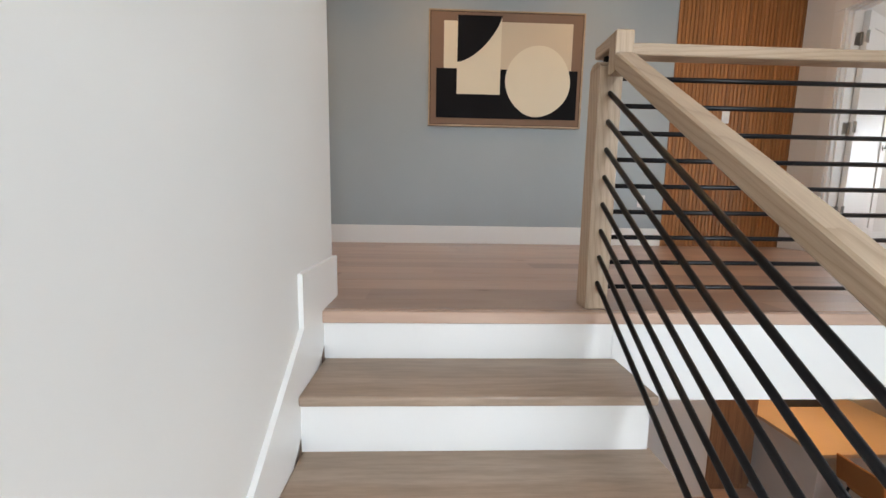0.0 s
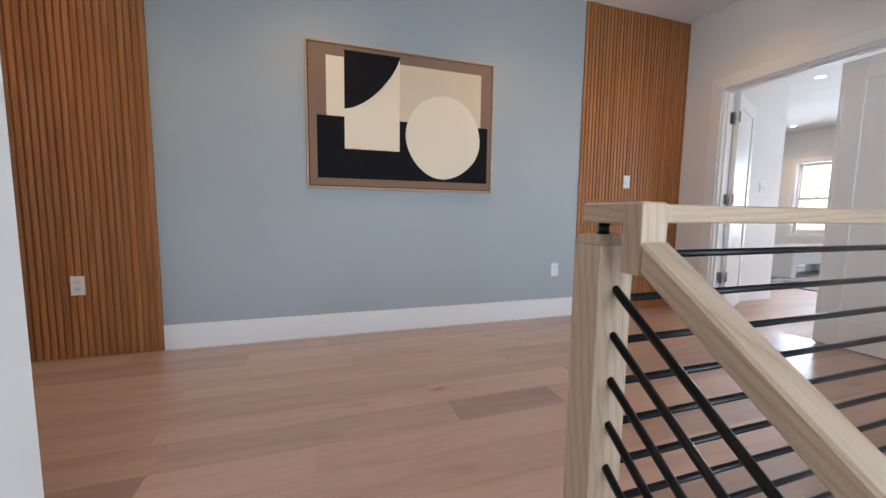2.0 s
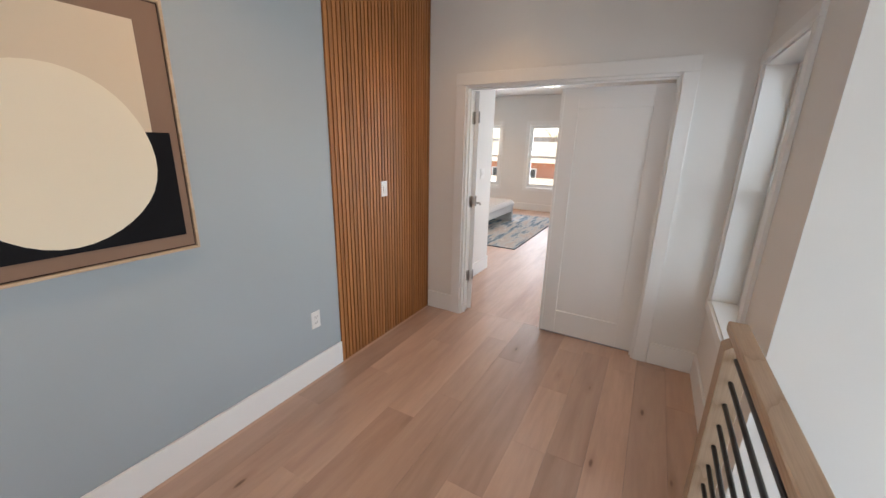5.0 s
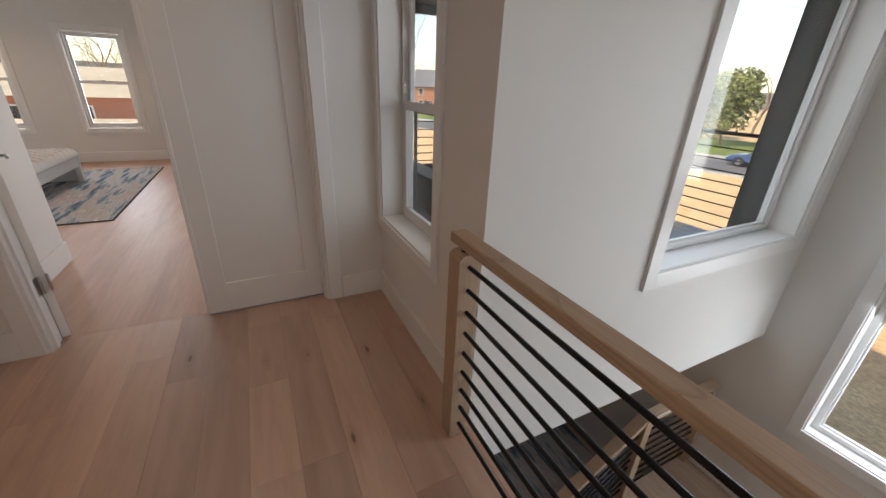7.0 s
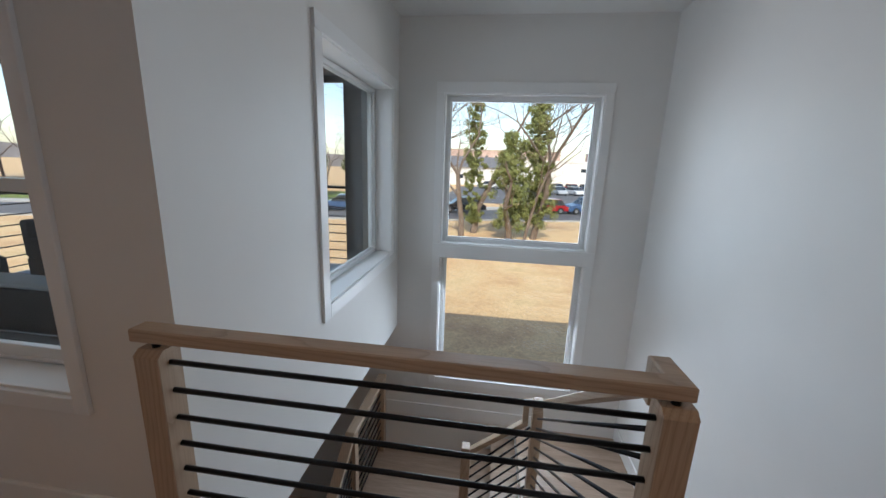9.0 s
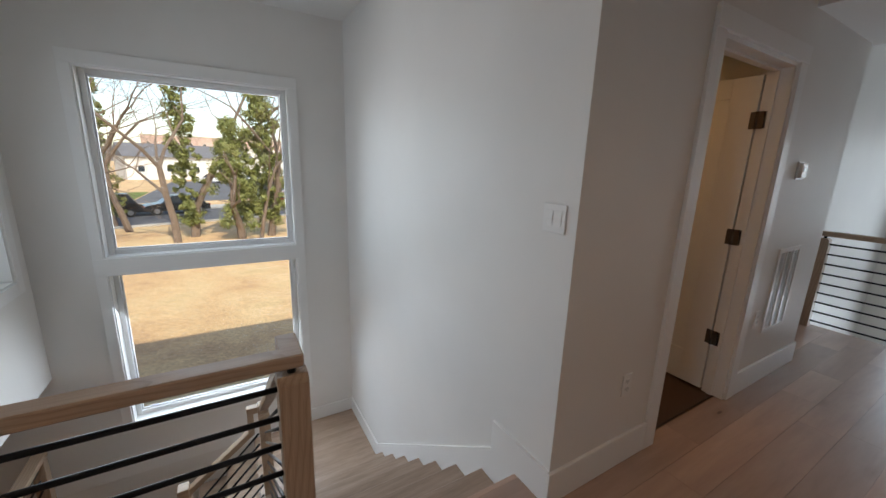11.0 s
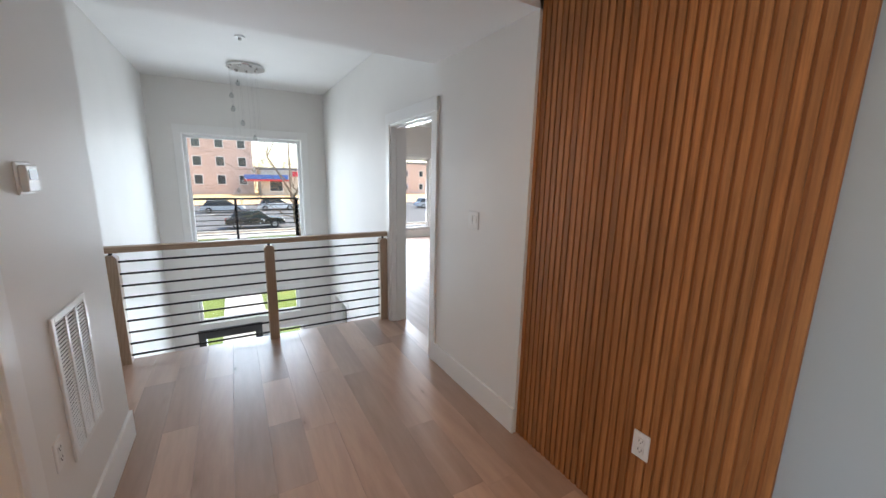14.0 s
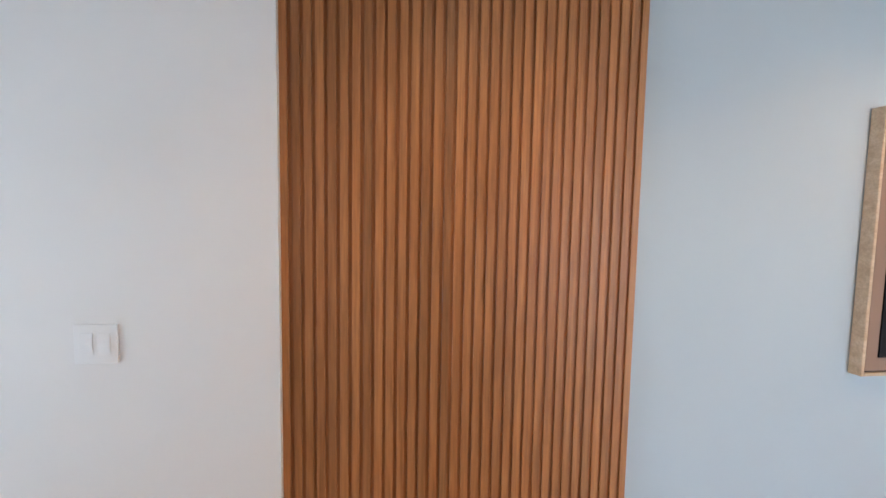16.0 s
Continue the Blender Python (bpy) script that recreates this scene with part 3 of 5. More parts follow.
def window(name, label, axis, face, out, depth, u0, u1, z0, z1, style, w=0.045, trim=0.075, head=0.09, frame_mat=None, lower_trim=True, line=None):
    """A window in a reveal: face is the wall's inner face, out the way outdoors, depth how far out its frame sits."""
    fm = frame_mat or M_VINYL
    win = thing(name, label, "window", kind="structure")
    a, b = sorted((face + out * depth, face + out * (depth + 0.07)))
    r0, r1 = sorted((face - out * 0.002, face + out * depth))
    part("reveal", frame4(axis, r0, r1, u0 - 0.001, u1 + 0.001, z0 - 0.001, z1 + 0.001, 0.012), M_TRIM, win)
    part("window_frame", frame4(axis, a, b, u0 + 0.012, u1 - 0.012, z0 + 0.012, z1 - 0.012, w, bevel=0.004), fm, win)
    gp = (a + b) / 2
    i0, i1, j0, j1 = u0 + 0.012 + w, u1 - 0.012 - w, z0 + 0.012 + w, z1 - 0.012 - w
    if style == "fixed":
        part("glazing_bead", frame4(axis, gp - 0.012, gp + 0.012, i0, i1, j0, j1, 0.012, bevel=0.003), fm, win)
        pane_ob(axis, gp, i0 + 0.012, i1 - 0.012, j0 + 0.012, j1 - 0.012, win)
    else:
        m = j0 + (j1 - j0) * 0.5
        ins, outs = (gp - out * 0.016, gp + out * 0.016)
        up = part("upper_sash", frame4(axis, outs - 0.014, outs + 0.014, i0, i1, m - 0.02, j1, 0.032, bevel=0.003), fm, win)
        lo = part("lower_sash", frame4(axis, ins - 0.014, ins + 0.014, i0, i1, j0, m + 0.025, 0.035, 0.05, 0.05, bevel=0.003), line or fm, win)
        pane_ob(axis, outs, i0 + 0.032, i1 - 0.032, m + 0.012, j1 - 0.032, up)
        pane_ob(axis, ins, i0 + 0.035, i1 - 0.035, j0 + 0.05, m - 0.025, lo)
        c = (i0 + i1) / 2
        q = ins - out * 0.02
        part("latch", ab(axis, q - 0.012, q + 0.012, c - 0.03, c + 0.03, m + 0.022, m + 0.04, 0.004), fm, lo, "small white sash lock")
    f0, f1 = sorted((face, face - out * 0.018))
    g0, g1 = sorted((face, face - out * 0.021))
    part("casing_jamb", ab(axis, f0, f1, u0 - trim, u0, z0 - (trim if lower_trim else 0), z1, 0.002), M_TRIM, win)
    part("casing_jamb", ab(axis, f0, f1, u1, u1 + trim, z0 - (trim if lower_trim else 0), z1, 0.002), M_TRIM, win)
    if head:
        part("casing_head", ab(axis, g0, g1, u0 - trim, u1 + trim, z1, z1 + head, 0.002), M_TRIM, win)
    if lower_trim:
        part("window_sill", ab(axis, f0, f1, u0, u1, z0 - trim, z0, 0.002), M_TRIM, win)
    return win


window("window_1", "square fixed window with white casing above the stair landing", "y", YS, -1, 0.09, -0.427, 1.05, 0.620, 2.095, "fixed", 0.04, 0.075, 0.095, lower_trim=False)
window("window_2", "fixed lower window with white casing above the stair landing", "y", YS, -1, 0.09, -0.427, 1.05, -0.92, 0.535, "fixed", 0.04, 0.075, 0.0, lower_trim=True)
structure("trim_window_mullion", bx(-0.502, 1.125, YS - 0.003, YS + 0.021, 0.475, 0.620, 0.002), M_TRIM, "flat white trim between the stacked windows", "trim")
window("window_3", "deep-set fixed window in the stairwell side wall", "x", XV, 1, 0.16, -2.59, -1.135, 0.545, 2.085, "fixed", 0.035, 0.09, 0.09)
window("window_4", "deep-set double-hung window beside the double door", "y", YH, -1, 0.14, 1.93, 2.755, 0.58, 2.01, "hung", 0.016, 0.06, 0.06)
part("screen_frame", frame4("y", YH - 0.213, YH - 0.203, 1.985, 2.70, 0.64, 1.29, 0.035), M_DARKFRAME, bpy.data.objects["window_4"], "dark insect screen frame outside the lower sash")
part("tilt_latch", join(bx(2.715, 2.735, YH - 0.165, YH - 0.135, 1.36, 1.43, 0.004), bx(2.69, 2.718, YH - 0.15, YH - 0.135, 1.405, 1.42, 0.003)), M_VINYL, bpy.data.objects["window_4"], "small white latch lever")
window("window_5", "large fixed window of the double-height space", "x", XB, -1, 0.08, 0.21, 1.80, 0.40, 2.05, "fixed", 0.035, 0.09, 0.11)
window("window_6", "low wide window below the large one", "x", XB, -1, 0.08, 0.19, 1.66, -0.80, -0.375, "fixed", 0.03, 0.07, 0.07, lower_trim=False)
window("window_7", "white double-hung bedroom window", "x", 9.0, 1, 0.05, 2.41, 3.18, 0.55, 2.03, "hung", 0.03, 0.07, 0.08)
window("window_8", "white double-hung bedroom window", "x", 9.0, 1, 0.05, 3.90, 4.65, 0.55, 2.03, "hung", 0.03, 0.07, 0.08)
window("window_9", "wide fixed window of the front room", "x", -9.6, -1, 0.06, 4.0, 5.16, 0.24, 1.96, "fixed", 0.04, 0.07, 0.08)
window("window_10", "narrow white sidelight by the front door", "x", XB, -1, 0.08, 1.18, 1.70, -2.3, -1.05, "fixed", 0.03, 0.06, 0.06)
window("window_11", "low white side window of the double-height space", "y", YW, 1, 0.06, -7.2, -6.43, -2.3, -0.44, "fixed", 0.03, 0.06, 0.06)
fd = thing("door_4", "black-framed glazed front door of the storey below", "door", kind="structure")
part("door_frame", frame4("x", XB - 0.12, XB + 0.02, 0.16, 1.04, LOW, -0.885, 0.10, 0.145, 0.05), M_DARKFRAME, fd, "black door frame")
pane_ob("x", XB - 0.06, 0.26, 0.94, LOW + 0.05, -1.03, fd)

# Unseen window, added to account for the light on the bedroom partition.
wsouth = structure("window_bedroom_south", frame4("y", YH - 0.16, YH - 0.10, 4.602, 6.198, 0.152, 2.148, 0.06), M_VINYL, "unseen white-framed bedroom window, added towards the balcony", "window")
pane_ob("y", YH - 0.13, 4.662, 6.138, 0.212, 2.088, wsouth)

# ---- slatted panels and the picture ----


def shared(name, me, parent, at=(0, 0, 0)):
    ob = new(name, me)
    ob.parent = parent
    ob.location = at
    return ob


def mesh_of(name, bm, material):
    me = bpy.data.meshes.new(name)
    bm.to_mesh(me)
    bm.free()
    me.materials.append(material)
    return me


def slat_panel(x0, x1, n=33):
    e = thing("slat_panel", "vertical teak slat panel fixed to the wall", "wall panel", ((x0 + x1) / 2, YN, 0), "slat panels beside the blue wall")
    w = x1 - x0
    part("backing", bx(-w / 2, w / 2, -0.006, -0.0005, 0.0, CEIL - 0.001), M_SLATB, e, "darker backing behind the slats")
    pitch = w / (n - 0.32)
    kinds = []
    for k in range(3):
        sw = pitch * (0.68, 0.66, 0.70)[k]
        kinds.append((mesh_of("slat", bx(-sw / 2, sw / 2, -0.0135 - 0.0005 * k, -0.006, 0.0, CEIL - 0.001, 0.0012), M_SLAT), sw))
    rnd = random.Random(7 if x0 < 0 else 11)
    for i in range(n):
        me, sw = kinds[rnd.randrange(3) if 0 < i < n - 1 else 1]
        shared("slat", me, e, (-w / 2 + pitch * (i + 0.34) + rnd.uniform(-0.0006, 0.0006), 0, 0))
    return e


slat_panel(-2.662, -1.492)
slat_panel(1.639, 2.805)

M_FRAMEWOOD = wood("light_oak_frame", (0.42, 0.29, 0.18), (0.52, 0.37, 0.24), (0.60, 0.45, 0.31), (2, 18, 18), 0.45, 0.18)
M_CANVAS = paint("brown_canvas", (0.235, 0.145, 0.10), 0.8, 0.05, 400)
M_ARTBLACK = paint("black_canvas", (0.010, 0.010, 0.012), 0.75, 0.3, 300)
M_ARTBLACK.node_tree.nodes["Principled BSDF"].inputs["Specular IOR Level"].default_value = 0.12
M_ARTCREAM = paint("cream_canvas", (0.78, 0.70, 0.55), 0.8, 0.04, 300)
M_ARTBEIGE = paint("beige_canvas", (0.66, 0.55, 0.41), 0.8, 0.04, 300)
M_GAP = mat("shadow_gap_brown", (0.05, 0.022, 0.012), 0.8)
art = thing("framed_picture", "abstract black, cream and beige picture in a thin oak frame", "picture", (-0.602, YN, 1.069))
AW, AH = 1.384, 0.981
part("frame", frame4("y", -0.044, -0.001, 0, AW, 0, AH, 0.013, bevel=0.002), M_FRAMEWOOD, art, "thin light oak frame")
part("backing", bx(0.013, AW - 0.013, -0.034, -0.002, 0.013, AH - 0.013), M_GAP, art)
part("canvas", bx(0.020, AW - 0.020, -0.039, -0.034, 0.020, AH - 0.020), M_CANVAS, art, "warm brown canvas ground")


def flat(name, pts, layer, material):
    y0 = -0.039 - 0.0022 * layer
    part(name, prism(pts, "y", y0 - 0.0004, -0.0388), material, art)


flat("beige_field", [(0.134, 0.40), (1.275, 0.40), (1.275, 0.888), (0.134, 0.888)], 1, M_ARTBEIGE)
flat("cream_strip", [(0.134, 0.45), (0.26, 0.45), (0.26, 0.888), (0.134, 0.888)], 1.3, M_ARTCREAM)
flat("black_field", [(0.070, 0.071), (1.335, 0.071), (1.335, 0.494), (0.070, 0.492)], 2, M_ARTBLACK)
flat("cream_block", [(0.252, 0.276), (0.638, 0.277), (0.640, 0.925), (0.253, 0.925)], 3, M_ARTCREAM)
quarter = [(0.254, 0.934), (0.644, 0.934)]
for i in range(1, 15):
    s = i / 15
    quarter.append((0.642 - 0.39 * s ** 1.25, 0.93 - 0.385 * (1 - (1 - s) ** 1.55) ** 0.98))
quarter.append((0.253, 0.545))
flat("black_quarter", quarter, 4, M_ARTBLACK)
oval = []
for i in range(40):
    a = math.tau * i / 40
    lean = 0.06 * math.cos(2 * a + 0.9) + 0.03 * math.cos(3 * a + 2.2)
    oval.append((0.978 + 0.289 * math.cos(a) * (1 + 0.35 * lean), 0.398 + 0.302 * math.sin(a) * (1 - 0.3 * lean)))
flat("cream_oval", oval, 3.2, M_ARTCREAM)

# ---- switches, outlets, thermostat, vent ----


def wall_plate(name, label, category, at, turn, gangs, kind_):
    """A plate whose face looks along local -y."""
    e = thing(name, label, category, at)
    e.rotation_euler = (0, 0, radians(turn))
    w = 0.07 + 0.046 * (gangs - 1)
    part("plate", bx(-w / 2, w / 2, -0.006, 0.0005, -0.0575, 0.0575, 0.002), M_PLATE, e)
    for g in range(gangs):
        c = (g - (gangs - 1) / 2) * 0.046
        if kind_ == "rocker":
            part("rocker", prism([(-0.006, -0.033), (-0.0105, 0.0), (-0.007, 0.033), (-0.004, 0.033), (-0.004, -0.033)], "x", c - 0.0165, c + 0.0165, 0.0008), M_PLATE, e)
        else:
            for z in (-0.02, 0.02):
                s = part("socket", join(bx(c - 0.0165, c + 0.0165, -0.0078, -0.004, z - 0.014, z + 0.014, 0.003)), M_PLATE, e)
                part("slot", join(bx(c - 0.0085, c - 0.006, -0.0085, -0.007, z - 0.002, z + 0.007), bx(c + 0.006, c + 0.0085, -0.0085, -0.007, z - 0.002, z + 0.007), bx(c - 0.002, c + 0.002, -0.0085, -0.007, z - 0.010, z - 0.006)), M_SLOT, s)
    return e


wall_plate("light_switch", "white single rocker switch on the teak slats", "switch", (2.152, YN - 0.0147, 1.208), 0, 1, "rocker")
wall_plate("outlet", "white duplex outlet low on the blue wall", "outlet", (1.428, YN, 0.421), 0, 1, "outlet")
wall_plate("outlet", "white duplex outlet low on the teak slats", "outlet", (-1.905, YN - 0.0147, 0.446), 0, 1, "outlet")
wall_plate("light_switch", "white double rocker switch on the white hall wall", "switch", (-3.165, YW, 1.243), 0, 2, "rocker")
wall_plate("light_switch", "white double rocker switch at the stair wall's end", "switch", (XL, 0.058, 1.263), 90, 2, "rocker")
wall_plate("outlet", "white outlet low on the hall wall near the stair", "outlet", (-1.43, YC, 0.45), 180, 1, "outlet")
wall_plate("outlet", "white outlet beside the return-air grille", "outlet", (-2.815, YC, 0.52), 180, 1, "outlet")
wall_plate("light_switch", "white switch inside the bedroom entry", "switch", (3.95, 2.16, 1.22), 0, 2, "rocker")
th = thing("thermostat", "small white wall thermostat with a grey display", "thermostat", (-2.945, YC, 1.487))
part("base", bx(-0.055, 0.055, 0, 0.008, -0.055, 0.055, 0.003), M_PLATE, th)
part("body", bx(-0.045, 0.045, 0.008, 0.028, -0.045, 0.045, 0.005, 2), M_PLATE, th)
part("display", bx(-0.03, 0.03, 0.028, 0.0295, -0.005, 0.03), mat("grey_display", (0.28, 0.30, 0.29), 0.2), th, "grey display")
gr = thing("return_air_grille", "white louvred return-air grille in the hall wall", "vent", (-3.105, YC, 0.692))
part("frame", frame4("y", 0, 0.010, -0.18, 0.18, -0.294, 0.294, 0.026, bevel=0.002), M_PLATE, gr)
# Thin dark sheet: the shade behind the louvres is put into its colour.
part("backing", bx(-0.155, 0.155, 0.0005, 0.002, -0.27, 0.27), M_SLOT, gr, "dark sheet standing in for the shaded duct")
louvre = mesh_of("louvre", prism([(0.003, 0.0025), (0.0085, -0.0018), (0.0092, -0.0008), (0.0035, 0.0035)], "x", -0.155, 0.155), M_PLATE)
for i in range(36):
    shared("louvre", louvre, gr, (0, 0, -0.262 + i * 0.015))
for c in (-0.054, 0.054):
    part("mullion", bx(c - 0.010, c + 0.010, 0.002, 0.0105, -0.27, 0.27), M_PLATE, gr)

# ---- stair ----
RISE, RUN, Y0 = 0.180, 0.253, -0.03
stair = thing("staircase", "oak-treaded stair with white risers", "stairs", (0, Y0, 0), kind="structure")
tread_me = mesh_of("tread", bx(XL + 0.014, 0.115, -RUN - 0.0, 0.03, -0.03, 0, 0.006, 2), M_TREAD)
riser_me = mesh_of("riser", bx(XL + 0.014, 0.10, 0.0, 0.014, -RISE + 0.0, -0.03), M_TRIM)
for i in range(8):
    shared("riser", riser_me, stair, (0, 0.018 - RUN * i, -RISE * i))
    if i:
        shared("tread", tread_me, stair, (0, -RUN * (i - 1) , -RISE * i))
nose = Y0
zig = [(nose + 0.02, -0.04)]
for i in range(8):
    zig += [(nose + 0.02 - RUN * i, -RISE * (i + 1) - 0.03), (nose + 0.02 - RUN * (i + 1), -RISE * (i + 1) - 0.03)]
side = zig[:-1] + [(nose + 0.02 - RUN * 7, MID - 0.25), (nose - 1.2, MID - 0.05), (nose + 0.02, -0.5)]
structure("trim_stair_stringer", prism(side, "x", 0.055, 0.10), M_TRIM, "white stringer under the open side of the stair", "stringer")
skirt = [(YC - 0.0, 0.165), (-0.215, 0.165), (-0.215, 0.0), (-1.84, -1.20), (-1.95, MID + 0.15), (YS, MID + 0.15), (YS, MID), (-1.84, MID), (0.0, -0.12), (YC, -0.02)]
structure("trim_stair_skirt", prism(skirt, "x", XL, XL + 0.015), M_TRIM, "white skirt board stepping down along the stair wall", "skirt board")
structure("floor_stair_landing", bx(XL, 0.115, YS, Y0 - RUN * 7 + 0.03, MID - 0.04, MID, 0.004), M_TREAD, "oak half-landing of the stair", "floor")
structure("floor_stair_landing_base", bx(XL, 0.10, YS, Y0 - RUN * 7 + 0.02, MID - 0.3, MID - 0.042), M_TRIM, "white underside of the half-landing", "floor")
st2 = thing("staircase_lower", "lower oak-treaded stair turning past the window", "stairs", kind="structure")
for i in range(3):
    z = MID - 0.165 * (i + 1)
    x = 0.10 + 0.25 * i
    part("tread", bx(x - 0.0, x + 0.28 if i < 2 else 1.70, YS + 0.016, -1.80, z - 0.03, z, 0.005), M_TREAD, st2)
    part("riser", bx(x, x + 0.014, YS + 0.016, -1.81, z, z + 0.135), M_TRIM, st2)
for i in range(6):
    z = SE - 0.163 * (i + 1)
    y = -1.80 + 0.25 * i
    part("tread", bx(0.60, 1.62, y - 0.03, y + 0.25, z - 0.03, z, 0.005), M_TREAD, st2)
    part("riser", bx(0.60, 1.62, y, y + 0.014, z, z + 0.133), M_TRIM, st2)

# ---- railings ----
ROD = 0.0085


def post(parent, x, y, z, h=0.876, pin=True, half=0.041):
    """A square newel with chamfered head, and the black pin that carries the rail."""
    p = part("newel", join(bx(x - half, x + half, y - half, y + half, z, z + h - 0.018, 0.003), prism([(y - half, z + h - 0.0185), (y + half, z + h - 0.0185), (y + half - 0.02, z + h), (y - half + 0.02, z + h)], "x", x - half, x + half)), M_POST, parent, "square ash newel with a chamfered head")
    if pin:
        part("pin", cyl(0.012, (x, y, z + h - 0.004), (x, y, z + h + 0.026), 14), M_BLACK, p, "black steel pin")
    return p


def rods(parent, a, b, zs, slope=0.0):
    a, b = Vector(a), Vector(b)
    for z in zs:
        part("rod", cyl(ROD, a + Vector((0, 0, z)), b + Vector((0, 0, z + slope)), 12), M_BLACK, parent, "black steel rod")


ZR = [0.076 + 0.0932 * k for k in range(9)]
rail_a = thing("landing_railing", "ash railing with black steel rods along the landing edge", "railing", (0, 0.052, 0))
post(rail_a, 0.041, 0, 0, 0.867)
post(rail_a, 1.478, 0, 0, 0.867)
part("handrail", prism([(0.010, 0.031), (1.535, 0.031), (1.535, -0.031), (0.068, -0.031), (0.068, -0.124), (0.010, -0.124)], "z", 0.890, 0.930, 0.004), M_RAIL, rail_a, "pale ash handrail")
rods(rail_a, (0.08, 0, 0), (1.44, 0, 0), ZR)
rail_b = thing("stair_railing", "sloping ash railing with black steel rods beside the stair", "railing", (0, 0, 0))
SL = 0.74
YA = -1.88
part("gooseneck", bx(0.0095, 0.0685, -0.0726, -0.029, 0.800, 0.9275, 0.0015), M_POST, rail_b, "short upright ash block where the rails meet")
part("handrail", prism([(-0.0725, 0.862), (-0.0725, 0.806), (YA + 0.02, 0.806 + (YA + 0.099) * SL), (YA + 0.02, 0.860 + (YA + 0.099) * SL)], "x", 0.0085, 0.070, 0.005), M_RAILS, rail_b, "sloping ash handrail")
for k in range(8):
    z = 0.099 + 0.0945 * k
    part("rod", cyl(ROD, (0.041, 0.014, z), (0.041, YA + 0.04, z + (YA + 0.04) * SL), 12), M_BLACK, rail_b, "black steel rod")
post(rail_b, 0.041, YA, MID, 0.90)
part("gooseneck", bx(0.004, 0.08, YA - 0.045, YA + 0.03, MID + 0.905, MID + 0.985, 0.005), M_POST, rail_b)
rail_c = thing("stair_railing", "short ash railing stepping down to the lower landing", "railing")
part("handrail", prism([(0.12, MID + 0.80), (0.12, MID + 0.745), (0.60, SE + 0.86), (0.60, SE + 0.915)], "y", YA - 0.03, YA + 0.03, 0.004), M_RAIL, rail_c)
part("gooseneck", join(bx(0.081, 0.16, YA - 0.028, YA + 0.028, MID + 0.925, MID + 0.98, 0.004), bx(0.115, 0.16, YA - 0.027, YA + 0.027, MID + 0.74, MID + 0.93, 0.004)), M_POST, rail_c, "square ash hook from the newel down to the rail")
post(rail_c, 0.62, YA, SE, 0.88, False)
part("cap_block", bx(0.585, 0.66, YA - 0.045, YA + 0.045, SE + 0.86, SE + 0.95, 0.005), M_RAIL, rail_c)
for k in range(7):
    z = 0.12 + 0.1 * k
    part("rod", cyl(ROD, (0.09, YA, MID + z), (0.58, YA, SE + z), 10), M_BLACK, rail_c)
rail_d = thing("lower_railing", "ash railing with black rods at the lower stair landing", "railing")
post(rail_d, 1.66, -2.75, SE, 0.93, False)
post(rail_d, 1.66, -1.86, SE, 0.93, False)
part("handrail", bx(1.615, 1.705, -2.80, -1.81, SE + 0.931, SE + 0.976, 0.005), M_RAILY, rail_d)
part("handrail", prism([(-1.81, SE + 0.976), (-1.81, SE + 0.921), (-0.35, SE - 0.03), (-0.35, SE + 0.025)], "x", 1.615, 1.705, 0.004), M_RAILY, rail_d)
rods(rail_d, (1.66, -2.71, SE), (1.66, -1.90, SE), [0.1 + 0.095 * k for k in range(9)])
rods(rail_d, (1.66, -1.82, SE), (1.66, -0.35, SE), [0.1 + 0.095 * k for k in range(9)], -0.953)
rail_w = thing("hall_railing", "ash railing with black steel rods above the double-height space", "railing", (-4.755, 0, 0))
for y in (-0.06, 1.03, 2.105):
    post(rail_w, 0, y, 0, 0.885)
part("handrail", bx(-0.04, 0.04, -0.154, YW - 0.001, 0.905, 0.95, 0.005), M_RAILY, rail_w, "ash handrail")
rods(rail_w, (0, -0.02, 0), (0, 0.99, 0), [0.062 + 0.096 * k for k in range(9)])
rods(rail_w, (0, 1.07, 0), (0, 2.065, 0), [0.062 + 0.096 * k for k in range(9)])

# ---- lamps, chandelier, ceiling fittings ----
M_GLOW = bpy.data.materials.new("warm_lamp_glow")
M_GLOW.use_nodes = True
gb = M_GLOW.node_tree.nodes["Principled BSDF"]
gb.inputs["Emission Color"].default_value = (1.0, 0.80, 0.55, 1)
gb.inputs["Emission Strength"].default_value = 6.0


def downlight(x, y, z, watts, spread=120, tone=(1.0, 0.61, 0.31)):
    e = thing("recessed_downlight", "white recessed ceiling downlight, lit warm", "ceiling light", (x, y, z), "recessed ceiling downlights")
    ring = bmesh.new()
    bmesh.ops.create_cone(ring, cap_ends=False, segments=28, radius1=0.058, radius2=0.045, depth=0.006, matrix=Matrix.Translation((0, 0, -0.003)))
    part("trim_ring", ring, M_PLATE, e)
    lens = bmesh.new()
    bmesh.ops.create_circle(lens, cap_ends=True, segments=28, radius=0.047, matrix=Matrix.Translation((0, 0, -0.0035)))
    part("lens", lens, M_GLOW, e, "glowing lens")
    d = bpy.data.lights.new("downlight", "SPOT")
    d.energy, d.color, d.spot_size, d.spot_blend, d.shadow_soft_size = watts, tone, radians(spread), 0.8, 0.045
    l = new("downlight", d)
    l.matrix_world = look((x, y, z - 0.03), (x, y, z - 1))
    return e


for x in (-2.0, -0.55, 0.85, 2.2):
    downlight(x, 1.48 if x > -1 else 1.40, CEIL, 3.4 if x < -1 else 4.6 if x < 2 else 3.0, 130)
downlight(-1.75, -0.75, CEIL - 0.2, 4.5, 170, (1.0, 0.52, 0.18))
